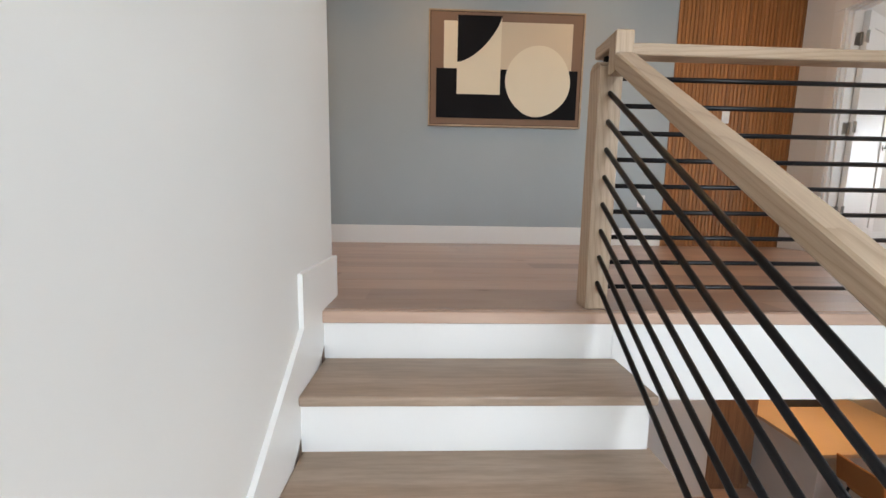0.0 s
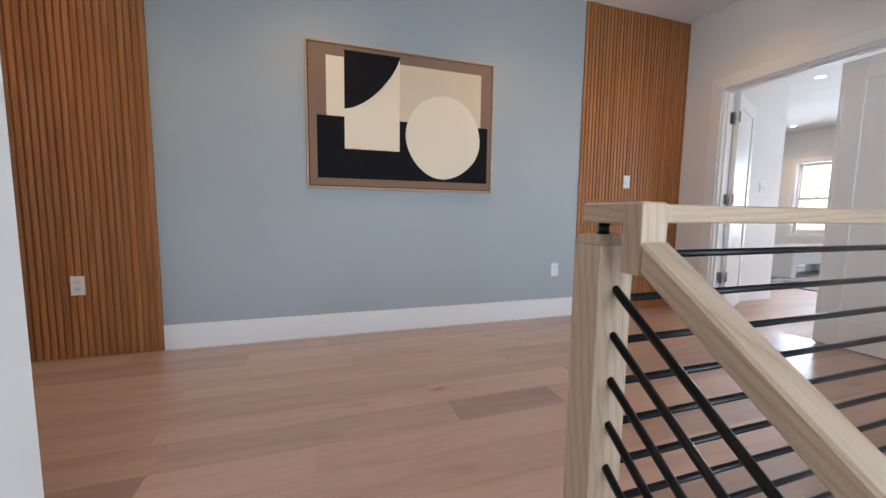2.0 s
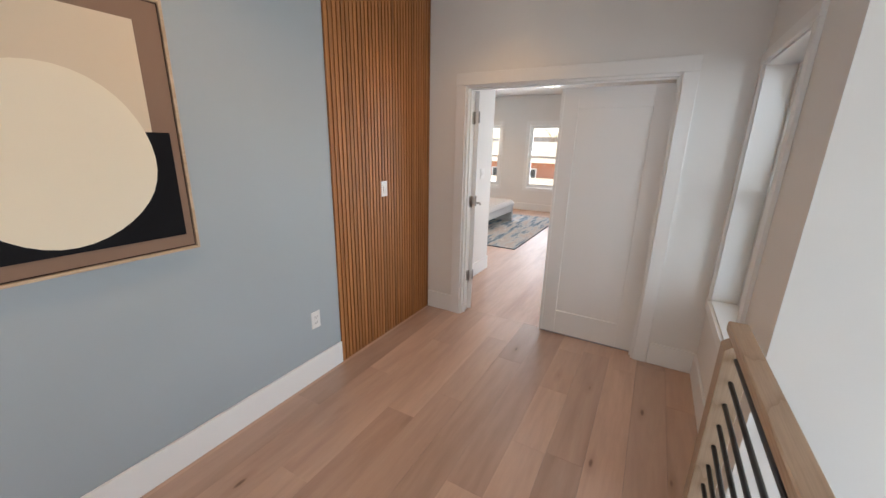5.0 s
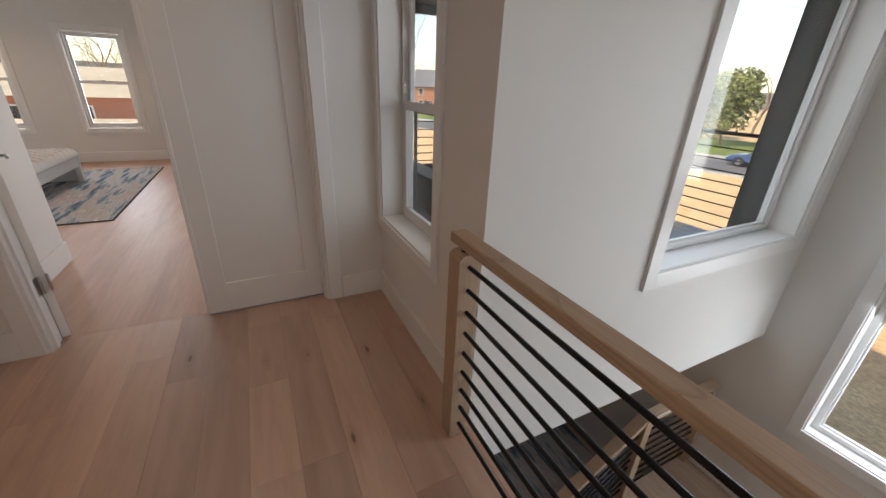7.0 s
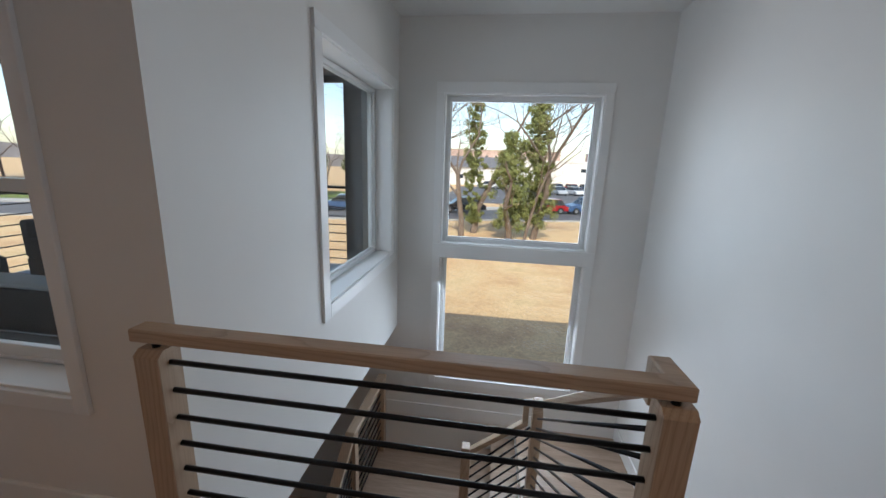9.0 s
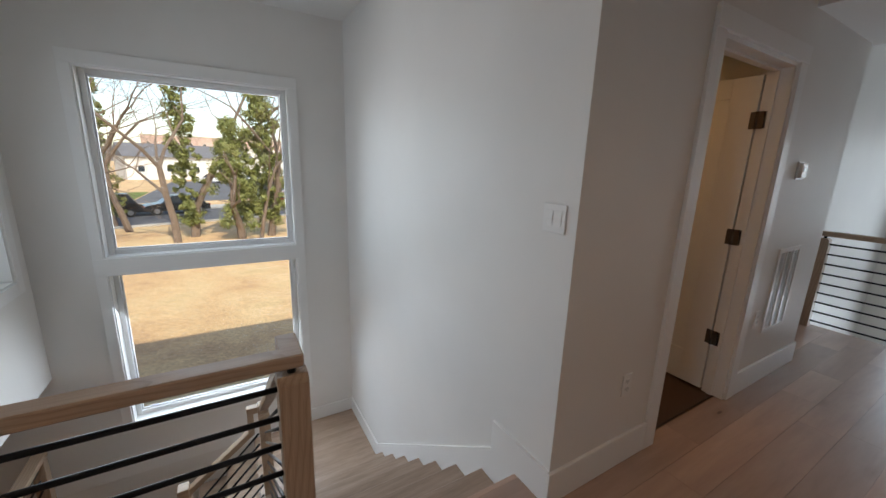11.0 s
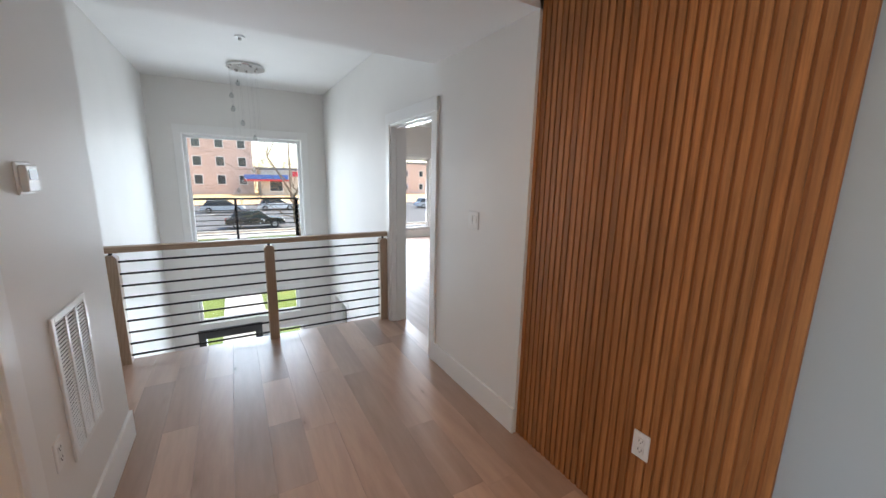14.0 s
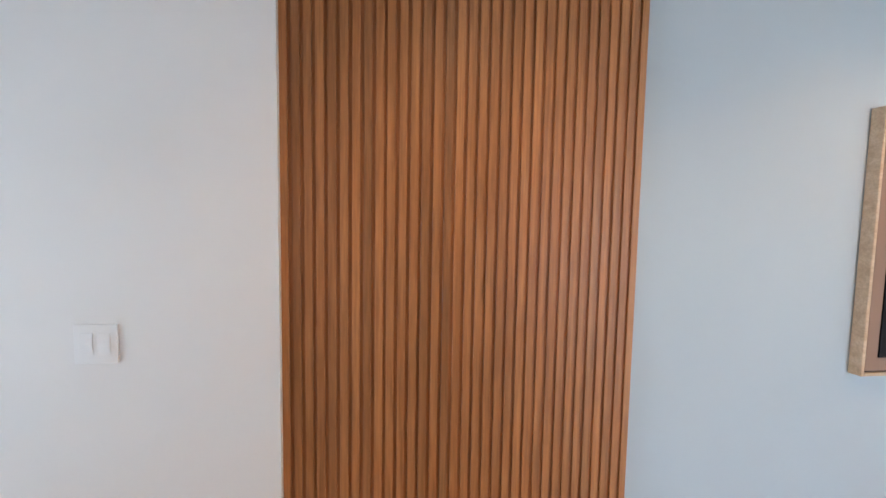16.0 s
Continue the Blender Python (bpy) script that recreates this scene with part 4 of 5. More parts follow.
# The last one, over the bedroom entry, is an added, unseen light.
for x, y in ((5.56, 2.61), (8.36, 4.42), (7.87, 2.47), (4.9, 0.9)):
    downlight(x, y, CEIL, 9)

M_CHROME = mat("polished_chrome", (0.72, 0.72, 0.72), 0.08, 1.0)
M_CRYSTAL = glass_mat("crystal_glass", (0.86, 0.88, 0.88))
ch = thing("chandelier", "round chrome canopy with a spiral of hanging glass drops", "chandelier", (-6.41, 1.03, CEIL2))
part("canopy", cyl(0.205, (0, 0, -0.035), (0, 0, -0.0005), 40), M_CHROME, ch, "polished chrome canopy")
N_DROP = 13
for i in range(N_DROP):
    a = 3.55 + i * 0.80
    r = 0.15
    x, y, z = r * math.cos(a), r * math.sin(a) - 0.03, -0.18 - 0.165 * min(i, 4) - 0.125 * max(0, i - 4)
    w = part("wire", cyl(0.0006, (x, y, -0.034), (x, y, z + 0.03), 6), M_NICKEL, ch, "thin steel wire")
    part("socket", cyl(0.012, (x, y, -0.05), (x, y, -0.034), 12), M_CHROME, ch)
    part("drop", join(ball(0.027, (x, y, z), (1, 1, 1.1), 16, 10), cyl(0.009, (x, y, z + 0.022), (x, y, z + 0.042), 10)), M_CRYSTAL, ch, "clear glass drop")
sm = thing("smoke_detector", "small white ceiling sprinkler cover", "detector", (-5.35, 0.95, CEIL2))
part("base", cyl(0.045, (0, 0, -0.012), (0, 0, 0), 24), M_PLATE, sm)
part("nozzle", cyl(0.014, (0, 0, -0.035), (0, 0, -0.012), 12), M_NICKEL, sm)
wl = thing("ceiling_sensor", "small white sensor on the front room ceiling", "detector", (-7.3, 4.35, CEIL))
part("body", cyl(0.05, (0, 0, -0.09), (0, 0, 0), 20), M_PLATE, wl)

# ---- bedroom things ----
structure("floor_bedroom", bx(XE + 0.12, 9.0, -0.04, 6.4, -0.06, 0.0), M_OAKF, "greyed oak floor of the bedroom", "floor")
structure("floor_west_room", bx(-9.6, -2.5, YN + 0.12, 5.6, -0.06, 0.0), M_OAKF, "greyed oak floor of the front room", "floor")
structure("threshold", bx(-4.63, -3.775, YW + 0.0, YN + 0.12, -0.05, -0.001), M_OAK, "oak threshold in the doorway", "threshold")
M_RUG = mat("abstract_rug", (0.4, 0.42, 0.43), 0.95)
rp = coords(M_RUG, (0.9, 6.0, 1.0))
rn = node(M_RUG, "ShaderNodeTexNoise", Scale=1.4, Detail=6.0, Roughness=0.65)
wire(M_RUG, rp, rn.inputs[0])
base(M_RUG, ramp(M_RUG, rn.outputs[0], [(0.36, (0.05, 0.09, 0.13)), (0.44, (0.16, 0.23, 0.28)), (0.50, (0.46, 0.47, 0.47)), (0.60, (0.42, 0.35, 0.30)), (0.66, (0.60, 0.59, 0.57))]))
rf = node(M_RUG, "ShaderNodeTexNoise", Scale=220.0)
wire(M_RUG, coords(M_RUG), rf.inputs[0])
bump(M_RUG, rf.outputs[0], 0.5, 0.006)
rug = thing("rug", "blue, grey and rust abstract rug on the bedroom floor", "rug", (6.71, 3.51, 0))
part("surface", bx(-1.46, 1.46, -1.38, 1.38, 0.001, 0.013, 0.004), M_RUG, rug)
part("binding", join(bx(-1.475, -1.46, -1.395, 1.395, 0.001, 0.012), bx(1.46, 1.475, -1.395, 1.395, 0.001, 0.012), bx(-1.46, 1.46, -1.395, -1.38, 0.001, 0.012), bx(-1.46, 1.46, 1.38, 1.395, 0.001, 0.012)), mat("rug_binding", (0.06, 0.08, 0.10), 0.9), rug, "dark bound edge")
M_LINEN = paint("pale_linen", (0.62, 0.61, 0.60), 0.9, 0.04, 500)
bench = thing("tufted_bench", "pale grey tufted bench standing on the rug", "bench", (6.68, 3.18, 0.013))
bench.rotation_euler = (0, 0, radians(90))
for sx in (-0.24, 0.24):
    for sy in (-0.66, 0.66):
        part("leg", bx(sx - 0.035, sx + 0.035, sy - 0.035, sy + 0.035, 0, 0.20, 0.006), M_LINEN, bench)
part("end_panel", bx(-0.27, 0.27, -0.72, -0.66, 0.0, 0.36, 0.012), M_LINEN, bench)
part("end_panel", bx(-0.27, 0.27, 0.66, 0.72, 0.0, 0.36, 0.012), M_LINEN, bench)
part("rail_board", bx(-0.26, 0.26, -0.66, 0.66, 0.20, 0.34, 0.012), M_LINEN, bench)
seat = bmesh.new()
bmesh.ops.create_grid(seat, x_segments=40, y_segments=100, size=0.5)
for v in seat.verts:
    x, y = v.co.x, v.co.y
    q = abs(math.sin(math.pi * (x * 4 + y * 10))) * abs(math.sin(math.pi * (x * 4 - y * 10)))
    edge = min(1.0, min(0.5 - abs(x), 0.5 - abs(y)) * 14)
    v.co = (x * 0.56, y * 1.46, 0.36 + 0.07 * edge ** 0.5 + 0.035 * (q ** 0.5) * edge)
bmesh.ops.recalc_face_normals(seat, faces=seat.faces)
r = bmesh.ops.extrude_face_region(seat, geom=seat.faces[:])
for v in [g for g in r["geom"] if isinstance(g, bmesh.types.BMVert)]:
    v.co.z = 0.34
for f in seat.faces:
    f.smooth = True
bmesh.ops.recalc_face_normals(seat, faces=seat.faces)
part("seat", seat, M_LINEN, bench, "tufted pale upholstered seat")
bed = thing("bed", "bed with white bedding standing on the rug", "bed", (6.9, 4.85, 0.013))
part("frame", bx(-0.95, 0.95, -0.55, 1.45, 0.02, 0.28, 0.02), M_LINEN, bed)
part("mattress", bx(-0.93, 0.93, -0.5, 1.40, 0.28, 0.50, 0.05, 3), mat("white_sheet", (0.78, 0.78, 0.77), 0.9), bed)
part("headboard", bx(-1.0, 1.0, 1.40, 1.48, 0.0, 1.2, 0.02), M_LINEN, bed)

M_STAIN = wood("red_brown_door_veneer", (0.30, 0.12, 0.06), (0.38, 0.16, 0.085), (0.45, 0.20, 0.11), (12, 12, 0.8), 0.45, 0.2)
inner = thing("wooden_door", "red-brown wood door leaf standing open in the front room", "door", (-5.45, 3.22, 0.0), kind="structure")
part("leaf", bx(0, 0.80, 0, 0.04, 0.012, 2.28, 0.002), M_STAIN, inner)
part("jamb_post", bx(0.802, 0.90, -0.02, 0.10, 0.0, CEIL, 0.002), M_TRIM, inner, "white painted post that carries the leaf")
part("hinge", cyl(0.008, (0.801, -0.006, 0.9), (0.801, -0.006, 1.0)), M_NICKEL, inner, "nickel hinge")

# ---- the storey below ----
M_COUNTER = paint("warm_counter", (0.60, 0.45, 0.30), 0.3, 0.05, 60)
M_CAB = paint("grey_white_cabinet", (0.62, 0.60, 0.58), 0.45)
M_BROWNP = wood("brown_cabinet_panel", (0.20, 0.10, 0.055), (0.28, 0.145, 0.08), (0.34, 0.185, 0.105), (14, 14, 0.8), 0.5, 0.2)
isl = thing("kitchen_island", "kitchen island with a pale stone top and grey-white sides", "kitchen island", (4.03, 2.65, LOW))
part("cabinet", bx(-0.72, 0.6, -0.55, 0.6, 0.0, 0.87, 0.004), M_CAB, isl)
part("waterfall_side", bx(-0.80, -0.74, -0.75, 0.65, 0.0, 0.87, 0.003), M_CAB, isl)
part("worktop", bx(-0.80, 0.65, -0.75, 0.65, 0.871, 0.911, 0.004), M_COUNTER, isl, "pale warm stone top")
sink = part("sink", bx(-0.35, 0.25, 0.1, 0.5, 0.908, 0.915, 0.003), M_BLACK, isl, "dark sink basin")
fa = thing("faucet", "chrome kitchen faucet on the island", "faucet", (4.40, 2.9, LOW + 0.911))
part("base", cyl(0.024, (0, 0, 0), (0, 0, 0.05), 16), M_CHROME, fa)
part("spout", join(cyl(0.012, (0, 0, 0.05), (0, 0, 0.32)), cyl(0.012, (0, 0, 0.32), (-0.17, 0, 0.34)), cyl(0.012, (-0.17, 0, 0.34), (-0.17, 0, 0.24))), M_CHROME, fa)
M_TAN = mat("tan_leather", (0.36, 0.15, 0.05), 0.5)


def stool(y):
    e = thing("bar_stool", "tan leather bar stool with thin black legs", "stool", (y, 1.72, LOW), "bar stools at the island")
    part("seat", ball(0.2, (0, 0, 0.66), (1, 1, 0.28), 20, 10), M_TAN, e, "tan leather seat")
    part("backrest", prism([(-0.19, 0.68), (-0.165, 0.68), (-0.20, 0.93), (-0.225, 0.93)], "y", -0.19, 0.19, 0.008), M_TAN, e, "tan leather back")
    for sx in (-1, 1):
        for sy in (-1, 1):
            part("leg", cyl(0.011, (sx * 0.12, sy * 0.12, 0.62), (sx * 0.21, sy * 0.21, 0.0), 8), M_BLACK, e)
    part("footrest", join(cyl(0.008, (-0.19, -0.19, 0.2), (0.19, -0.19, 0.2), 8), cyl(0.008, (-0.19, 0.19, 0.2), (0.19, 0.19, 0.2), 8)), M_BLACK, e)


for y in (3.62, 4.22):
    stool(y)
bc = thing("tall_cabinet", "tall brown wood cabinet beside the kitchen", "cabinet", (2.88, 2.86, LOW))
part("body", bx(-0.3, 0.3, -0.3, 0.3, 0, 2.4, 0.003), M_BROWNP, bc)
part("door", bx(-0.295, 0.295, -0.32, -0.301, 0.08, 2.39, 0.002), M_BROWNP, bc)
# Pendant hangs out of view; added with its lamp to warm the island top.
hp = thing("hanging_pendant", "small pendant added out of view above the island", "pendant", (3.6, 2.2, -0.33))
part("shade", cyl(0.09, (0, 0, -0.62), (0, 0, -0.45), 20, 0.04), M_BLACK, hp)
part("cord", cyl(0.003, (0, 0, -0.45), (0, 0, 0), 6), M_BLACK, hp)
kl = new("kitchen_fill_light", bpy.data.lights.new("kitchen_fill_light", "POINT"))
kl.data.energy, kl.data.color, kl.data.shadow_soft_size = 9.0, (1.0, 0.62, 0.33), 0.06
kl.location = (3.6, 2.2, -1.0)
sofa = thing("low_black_cabinet", "long low black media cabinet below the stairwell wall", "cabinet", (3.75, -1.5, LOW))
part("body", bx(-0.3, 0.3, -1.2, 1.2, 0.06, 1.55, 0.006), M_BLACK, sofa)
part("plinth", bx(-0.27, 0.27, -1.15, 1.15, 0, 0.06), M_BLACK, sofa)

lr = thing("lower_rug", "pale patterned rug in the storey below", "rug", (2.75, -1.2, LOW))
part("surface", bx(-0.7, 0.7, -1.5, 1.5, 0.001, 0.012, 0.004), M_RUG, lr)

# ---- outdoors ----
GND = -3.05


def patchy(name, stops, scale, detail=6.0, rough_at=0.9, fine=30.0, fine_amount=0.35, relief=0.4, dist=0.03):
    m = mat(name, stops[0][1], rough_at)
    p = world_coords(m)
    n = node(m, "ShaderNodeTexNoise", Scale=scale, Detail=detail, Roughness=0.65)
    wire(m, p, n.inputs[0])
    f = node(m, "ShaderNodeTexNoise", Scale=fine, Detail=5.0, Roughness=0.7)
    wire(m, p, f.inputs[0])
    c = ramp(m, n.outputs[0], stops)
    g = ramp(m, f.outputs[0], [(0.3, (1 - fine_amount,) * 3), (0.65, (1.08, 1.06, 1.02))])
    base(m, mix(m, 1.0, c, g, "MULTIPLY"))
    bump(m, f.outputs[0], relief, dist)
    return m


M_LAWN = patchy("dry_winter_lawn", [(0.25, (0.50, 0.30, 0.16)), (0.45, (0.70, 0.46, 0.24)), (0.6, (0.76, 0.55, 0.30)), (0.72, (0.62, 0.44, 0.22)), (0.8, (0.38, 0.33, 0.15))], 0.5, fine=14.0, fine_amount=0.45, relief=0.6, dist=0.04)
M_GRASS = patchy("green_lawn", [(0.3, (0.10, 0.15, 0.025)), (0.6, (0.17, 0.22, 0.04)), (0.8, (0.30, 0.28, 0.09))], 0.6, fine=18.0)
M_ASPHALT = patchy("asphalt", [(0.3, (0.10, 0.10, 0.105)), (0.7, (0.15, 0.15, 0.155))], 0.4, fine=40.0, fine_amount=0.2, relief=0.15)
M_KERB = patchy("concrete", [(0.3, (0.36, 0.35, 0.33)), (0.7, (0.46, 0.45, 0.43))], 0.8, fine=30.0, fine_amount=0.15, relief=0.15)
M_LINE = mat("road_paint", (0.62, 0.62, 0.58), 0.7)
M_BARK = patchy("bark", [(0.3, (0.16, 0.115, 0.085)), (0.6, (0.25, 0.19, 0.15)), (0.8, (0.33, 0.27, 0.22))], 3.0, fine=25.0, relief=0.6)
M_IVY = patchy("ivy_leaf", [(0.3, (0.16, 0.19, 0.05)), (0.55, (0.27, 0.29, 0.09)), (0.8, (0.38, 0.37, 0.14))], 2.0, rough_at=0.55, fine=9.0)
M_SHRUB = patchy("evergreen", [(0.3, (0.11, 0.14, 0.045)), (0.7, (0.27, 0.28, 0.10))], 0.8, rough_at=0.7)
M_BRICK = mat("red_brick", (0.30, 0.10, 0.06), 0.85)
_b = node(M_BRICK, "ShaderNodeTexBrick", Scale=4.0)
_b.inputs["Color1"].default_value, _b.inputs["Color2"].default_value, _b.inputs["Mortar"].default_value = (0.48, 0.17, 0.09, 1), (0.39, 0.135, 0.075, 1), (0.36, 0.28, 0.23, 1)
wire(M_BRICK, coords(M_BRICK, (1, 1, 1), "Object", (math.pi / 2, 0, 0)), _b.inputs[0])
base(M_BRICK, _b.outputs[0])
# Far brick: haze and glare are put into this pale colour.
M_BRICKFAR = patchy("haze_paled_brick", [(0.3, (0.53, 0.38, 0.33)), (0.7, (0.62, 0.46, 0.41))], 0.3, fine=3.0, fine_amount=0.15, relief=0.1)
M_SIDING = paint("white_siding", (0.70, 0.68, 0.64), 0.7, 0.05, 20)
M_TANWALL = paint("tan_siding", (0.52, 0.46, 0.38), 0.75, 0.06, 20)
M_SHINGLE = patchy("grey_shingle", [(0.3, (0.14, 0.14, 0.15)), (0.7, (0.22, 0.22, 0.235))], 1.5, fine=20)
M_TANROOF = patchy("tan_roof", [(0.3, (0.42, 0.36, 0.27)), (0.7, (0.52, 0.45, 0.34))], 0.6, fine=10)
M_DARKGLASS = mat("dark_window_glass", (0.03, 0.04, 0.05), 0.08)

structure("ground", bx(-420, 420, -420, 420, GND - 0.6, GND), M_LAWN, "dry yellow winter lawn reaching the horizon", "ground")


def strip(name, material, label, category, x0, x1, ya, yb, za, zb, skew=0.0):
    """A long slab; skew: how much y falls per metre of -x."""
    pts = [(x0, ya + skew * x0), (x1, ya + skew * x1), (x1, yb + skew * x1), (x0, yb + skew * x0)]
    return structure(name, prism(pts, "z", za, zb), material, label, category)


SK = 0.30
strip("road", M_ASPHALT, "grey asphalt street past the lawn", "road", -60, 60, -38.5, -30.6, GND, GND + 0.02, SK)
strip("pavement", M_KERB, "pale concrete kerb along the street", "kerb", -60, 60, -30.6, -30.35, GND, GND + 0.13, SK)
strip("pavement_walk", M_KERB, "pale concrete walk beyond the street", "pavement", -60, 60, -40.6, -38.5, GND, GND + 0.13, SK)
strip("road_parking", M_ASPHALT, "asphalt parking lot", "road", -70, 8, -84, -46, GND, GND + 0.03, SK)
strip("ground_verge", M_GRASS, "green verge by the parking lot", "ground", 8.2, 90, -60, -41, GND, GND + 0.05, SK)
structure("road_west", bx(-62, -34, -160, 160, GND, GND + 0.02), M_ASPHALT, "grey asphalt street before the house", "road")
structure("pavement_west", bx(-34, -33.6, -160, 160, GND, GND + 0.14), M_KERB, "concrete kerb of the front street", "kerb")
structure("pavement_front", bx(-33.0, -30.8, -160, 160, GND, GND + 0.06), M_KERB, "concrete sidewalk before the house", "pavement")
structure("ground_front", bx(-30.7, -7.9, -12, 30, GND, GND + 0.03), M_GRASS, "green front lawn", "ground")
structure("pavement_path", bx(-30.7, -7.9, 0.25, 1.45, GND, GND + 0.06), M_KERB, "pale concrete front path", "path")
for i, y in enumerate((-120, -60, -10, 12, 70)):
    structure("road_marking", bx(-48.1, -47.9, y, y + 9, GND + 0.02, GND + 0.026), M_LINE, "painted lane line", "road marking")

# the house itself from outside
M_EXT = paint("dark_exterior_cladding", (0.045, 0.047, 0.052), 0.6, 0.1, 30)
# Unseen roof added to block the sun; its south overhang shapes the lawn's shadow.
structure("roof", join(bx(-7.95, 9.35, -3.87, 6.75, 2.96, 3.25), bx(-9.9, -7.95, 2.3, 6.75, 2.96, 3.25)), M_EXT, "unseen flat dark roof, added to cast the house's shadow", "roof")
structure("wall_outer_north", bx(-7.8, 9.2, 6.51, 6.7, GND, 2.96), M_EXT, "dark clad outer wall", "wall")
structure("wall_outer_west_lower", bx(-9.8, -9.6, 2.44, 6.5, GND, -0.32), M_EXT, "dark clad outer wall", "wall")
structure("wall_outer_south", bx(-7.6, -1.07, -1.75, -1.5, GND, 2.96), M_EXT, "dark clad outer wall", "wall")
deck = structure("balcony_deck", bx(1.76, 6.2, -4.05, YH - 0.23, -0.32, -0.06), M_EXT, "balcony slab beside the stairwell", "balcony")
M_DECK = wood("grey_deck_board", (0.20, 0.22, 0.25), (0.27, 0.29, 0.33), (0.34, 0.36, 0.40), (1, 8, 8), 0.5, 0.15, False, 0, 0.1)
dboard = mesh_of("deck_board", bx(1.77, 6.2, -0.067, 0.067, -0.06, -0.03, 0.003), M_DECK)
for i in range(27):
    shared("deck_board", dboard, deck, (0, -0.36 - 0.138 * i, 0))
structure("balcony_roof", join(bx(1.75, 6.3, -4.10, YH - 0.24, 2.52, 2.95), bx(1.75, 6.3, -4.15, -4.10, 2.44, 2.95), bx(6.3, 6.35, -4.15, YH - 0.24, 2.40, 2.95)), M_EXT, "dark soffit and fascia over the balcony", "roof")
for px in (2.37, 6.05):
    structure("balcony_post", bx(px - 0.12, px + 0.12, -4.05, -3.83, -0.06, 2.52, 0.006), M_EXT, "square dark balcony post", "post")


def balcony_rail(name, a, b, z0, h, n, posts, label):
    e = thing(name, label, "railing")
    a, b = Vector(a), Vector(b)
    part("top_bar", cyl(0.02, a + Vector((0, 0, z0 + h)), b + Vector((0, 0, z0 + h)), 8), M_BLACK, e)
    for k in range(n):
        z = z0 + 0.09 + (h - 0.12) * k / n
        part("rod", cyl(0.008, a + Vector((0, 0, z)), b + Vector((0, 0, z)), 6), M_BLACK, e)
    for k in range(posts):
        p = a.lerp(b, k / (posts - 1))
        part("post", bx(p.x - 0.022, p.x + 0.022, p.y - 0.022, p.y + 0.022, z0, z0 + h, 0.003), M_BLACK, e)
    return e


balcony_rail("balcony_railing", (2.5, -3.98, 0), (5.95, -3.98, 0), -0.03, 1.10, 8, 3, "black steel balcony railing with thin rods")
balcony_rail("balcony_railing", (6.12, -3.8, 0), (6.12, -0.4, 0), -0.03, 1.10, 8, 3, "black steel balcony railing at the far end")
structure("balcony_front_slab", bx(-9.25, -7.81, -0.3, 2.30, -0.1, 0.17), M_KERB, "pale slab of the front balcony", "balcony")
balcony_rail("balcony_railing", (-9.2, -0.25, 0), (-9.2, 1.88, 0), 0.17, 0.86, 8, 3, "black steel railing of the front balcony")
balcony_rail("balcony_railing", (-9.2, 1.9, 0), (-7.85, 1.98, 0), 0.17, 0.86, 8, 2, "short black return of the front balcony railing")
structure("balcony_front_post", bx(-7.95, -7.83, 1.86, 2.02, 0.17, 2.9, 0.004), M_EXT, "dark post at the front balcony", "post")
M_WICKER = patchy("grey_wicker", [(0.3, (0.045, 0.05, 0.058)), (0.7, (0.075, 0.08, 0.09))], 6.0, fine=70, relief=0.8)
M_CUSHION = paint("pale_blue_cushion", (0.42, 0.47, 0.52), 0.9, 0.05, 300)
so = thing("outdoor_sofa", "dark wicker balcony sofa with pale cushions", "sofa", (3.55, -0.72, -0.03))
part("base", bx(-0.95, 0.95, -0.75, 0.0, 0.05, 0.36, 0.02), M_WICKER, so)
part("back", bx(-0.95, 0.95, 0.0, 0.12, 0.05, 0.74, 0.02), M_WICKER, so)
part("back_cap", bx(-0.96, 0.96, -0.02, 0.14, 0.741, 0.765, 0.008), M_CUSHION, so, "pale top edge")
for s in (-1, 1):
    part("arm", bx(s * 0.95 - 0.06, s * 0.95 + 0.06, -0.78, -0.01, 0.05, 0.60, 0.02), M_WICKER, so)
    part("seat_cushion", bx(s * 0.44 - 0.42, s * 0.44 + 0.42, -0.74, -0.02, 0.362, 0.48, 0.03, 2), M_CUSHION, so)
    part("leg", bx(s * 0.85 - 0.03, s * 0.85 + 0.03, -0.7, -0.6, 0, 0.05), M_BLACK, so)
so2 = thing("outdoor_armchair", "dark wicker balcony armchair", "armchair", (4.9, -2.6, -0.03))
part("base", bx(-0.42, 0.42, -0.42, 0.42, 0.05, 0.36, 0.02), M_WICKER, so2)
part("back", bx(0.30, 0.42, -0.42, 0.42, 0.36, 0.75, 0.02), M_WICKER, so2)
for s in (-1, 1):
    part("arm", bx(-0.42, 0.30, s * 0.42 - 0.06, s * 0.42 + 0.06, 0.36, 0.58, 0.02), M_WICKER, so2)
part("seat_cushion", bx(-0.40, 0.29, -0.35, 0.35, 0.362, 0.47, 0.03, 2), M_CUSHION, so2)


# trees


def limb(verts, faces, p, q, r0, r1, n=5):
    d = (q - p).normalized()
    u = d.orthogonal().normalized()
    w = d.cross(u)
    k = len(verts)
    for c, r in ((p, r0), (q, r1)):
        for i in range(n):
            a = math.tau * i / n
            verts.append(c + (u * math.cos(a) + w * math.sin(a)) * r)
    for i in range(n):
        faces.append((k + i, k + (i + 1) % n, k + n + (i + 1) % n, k + n + i))


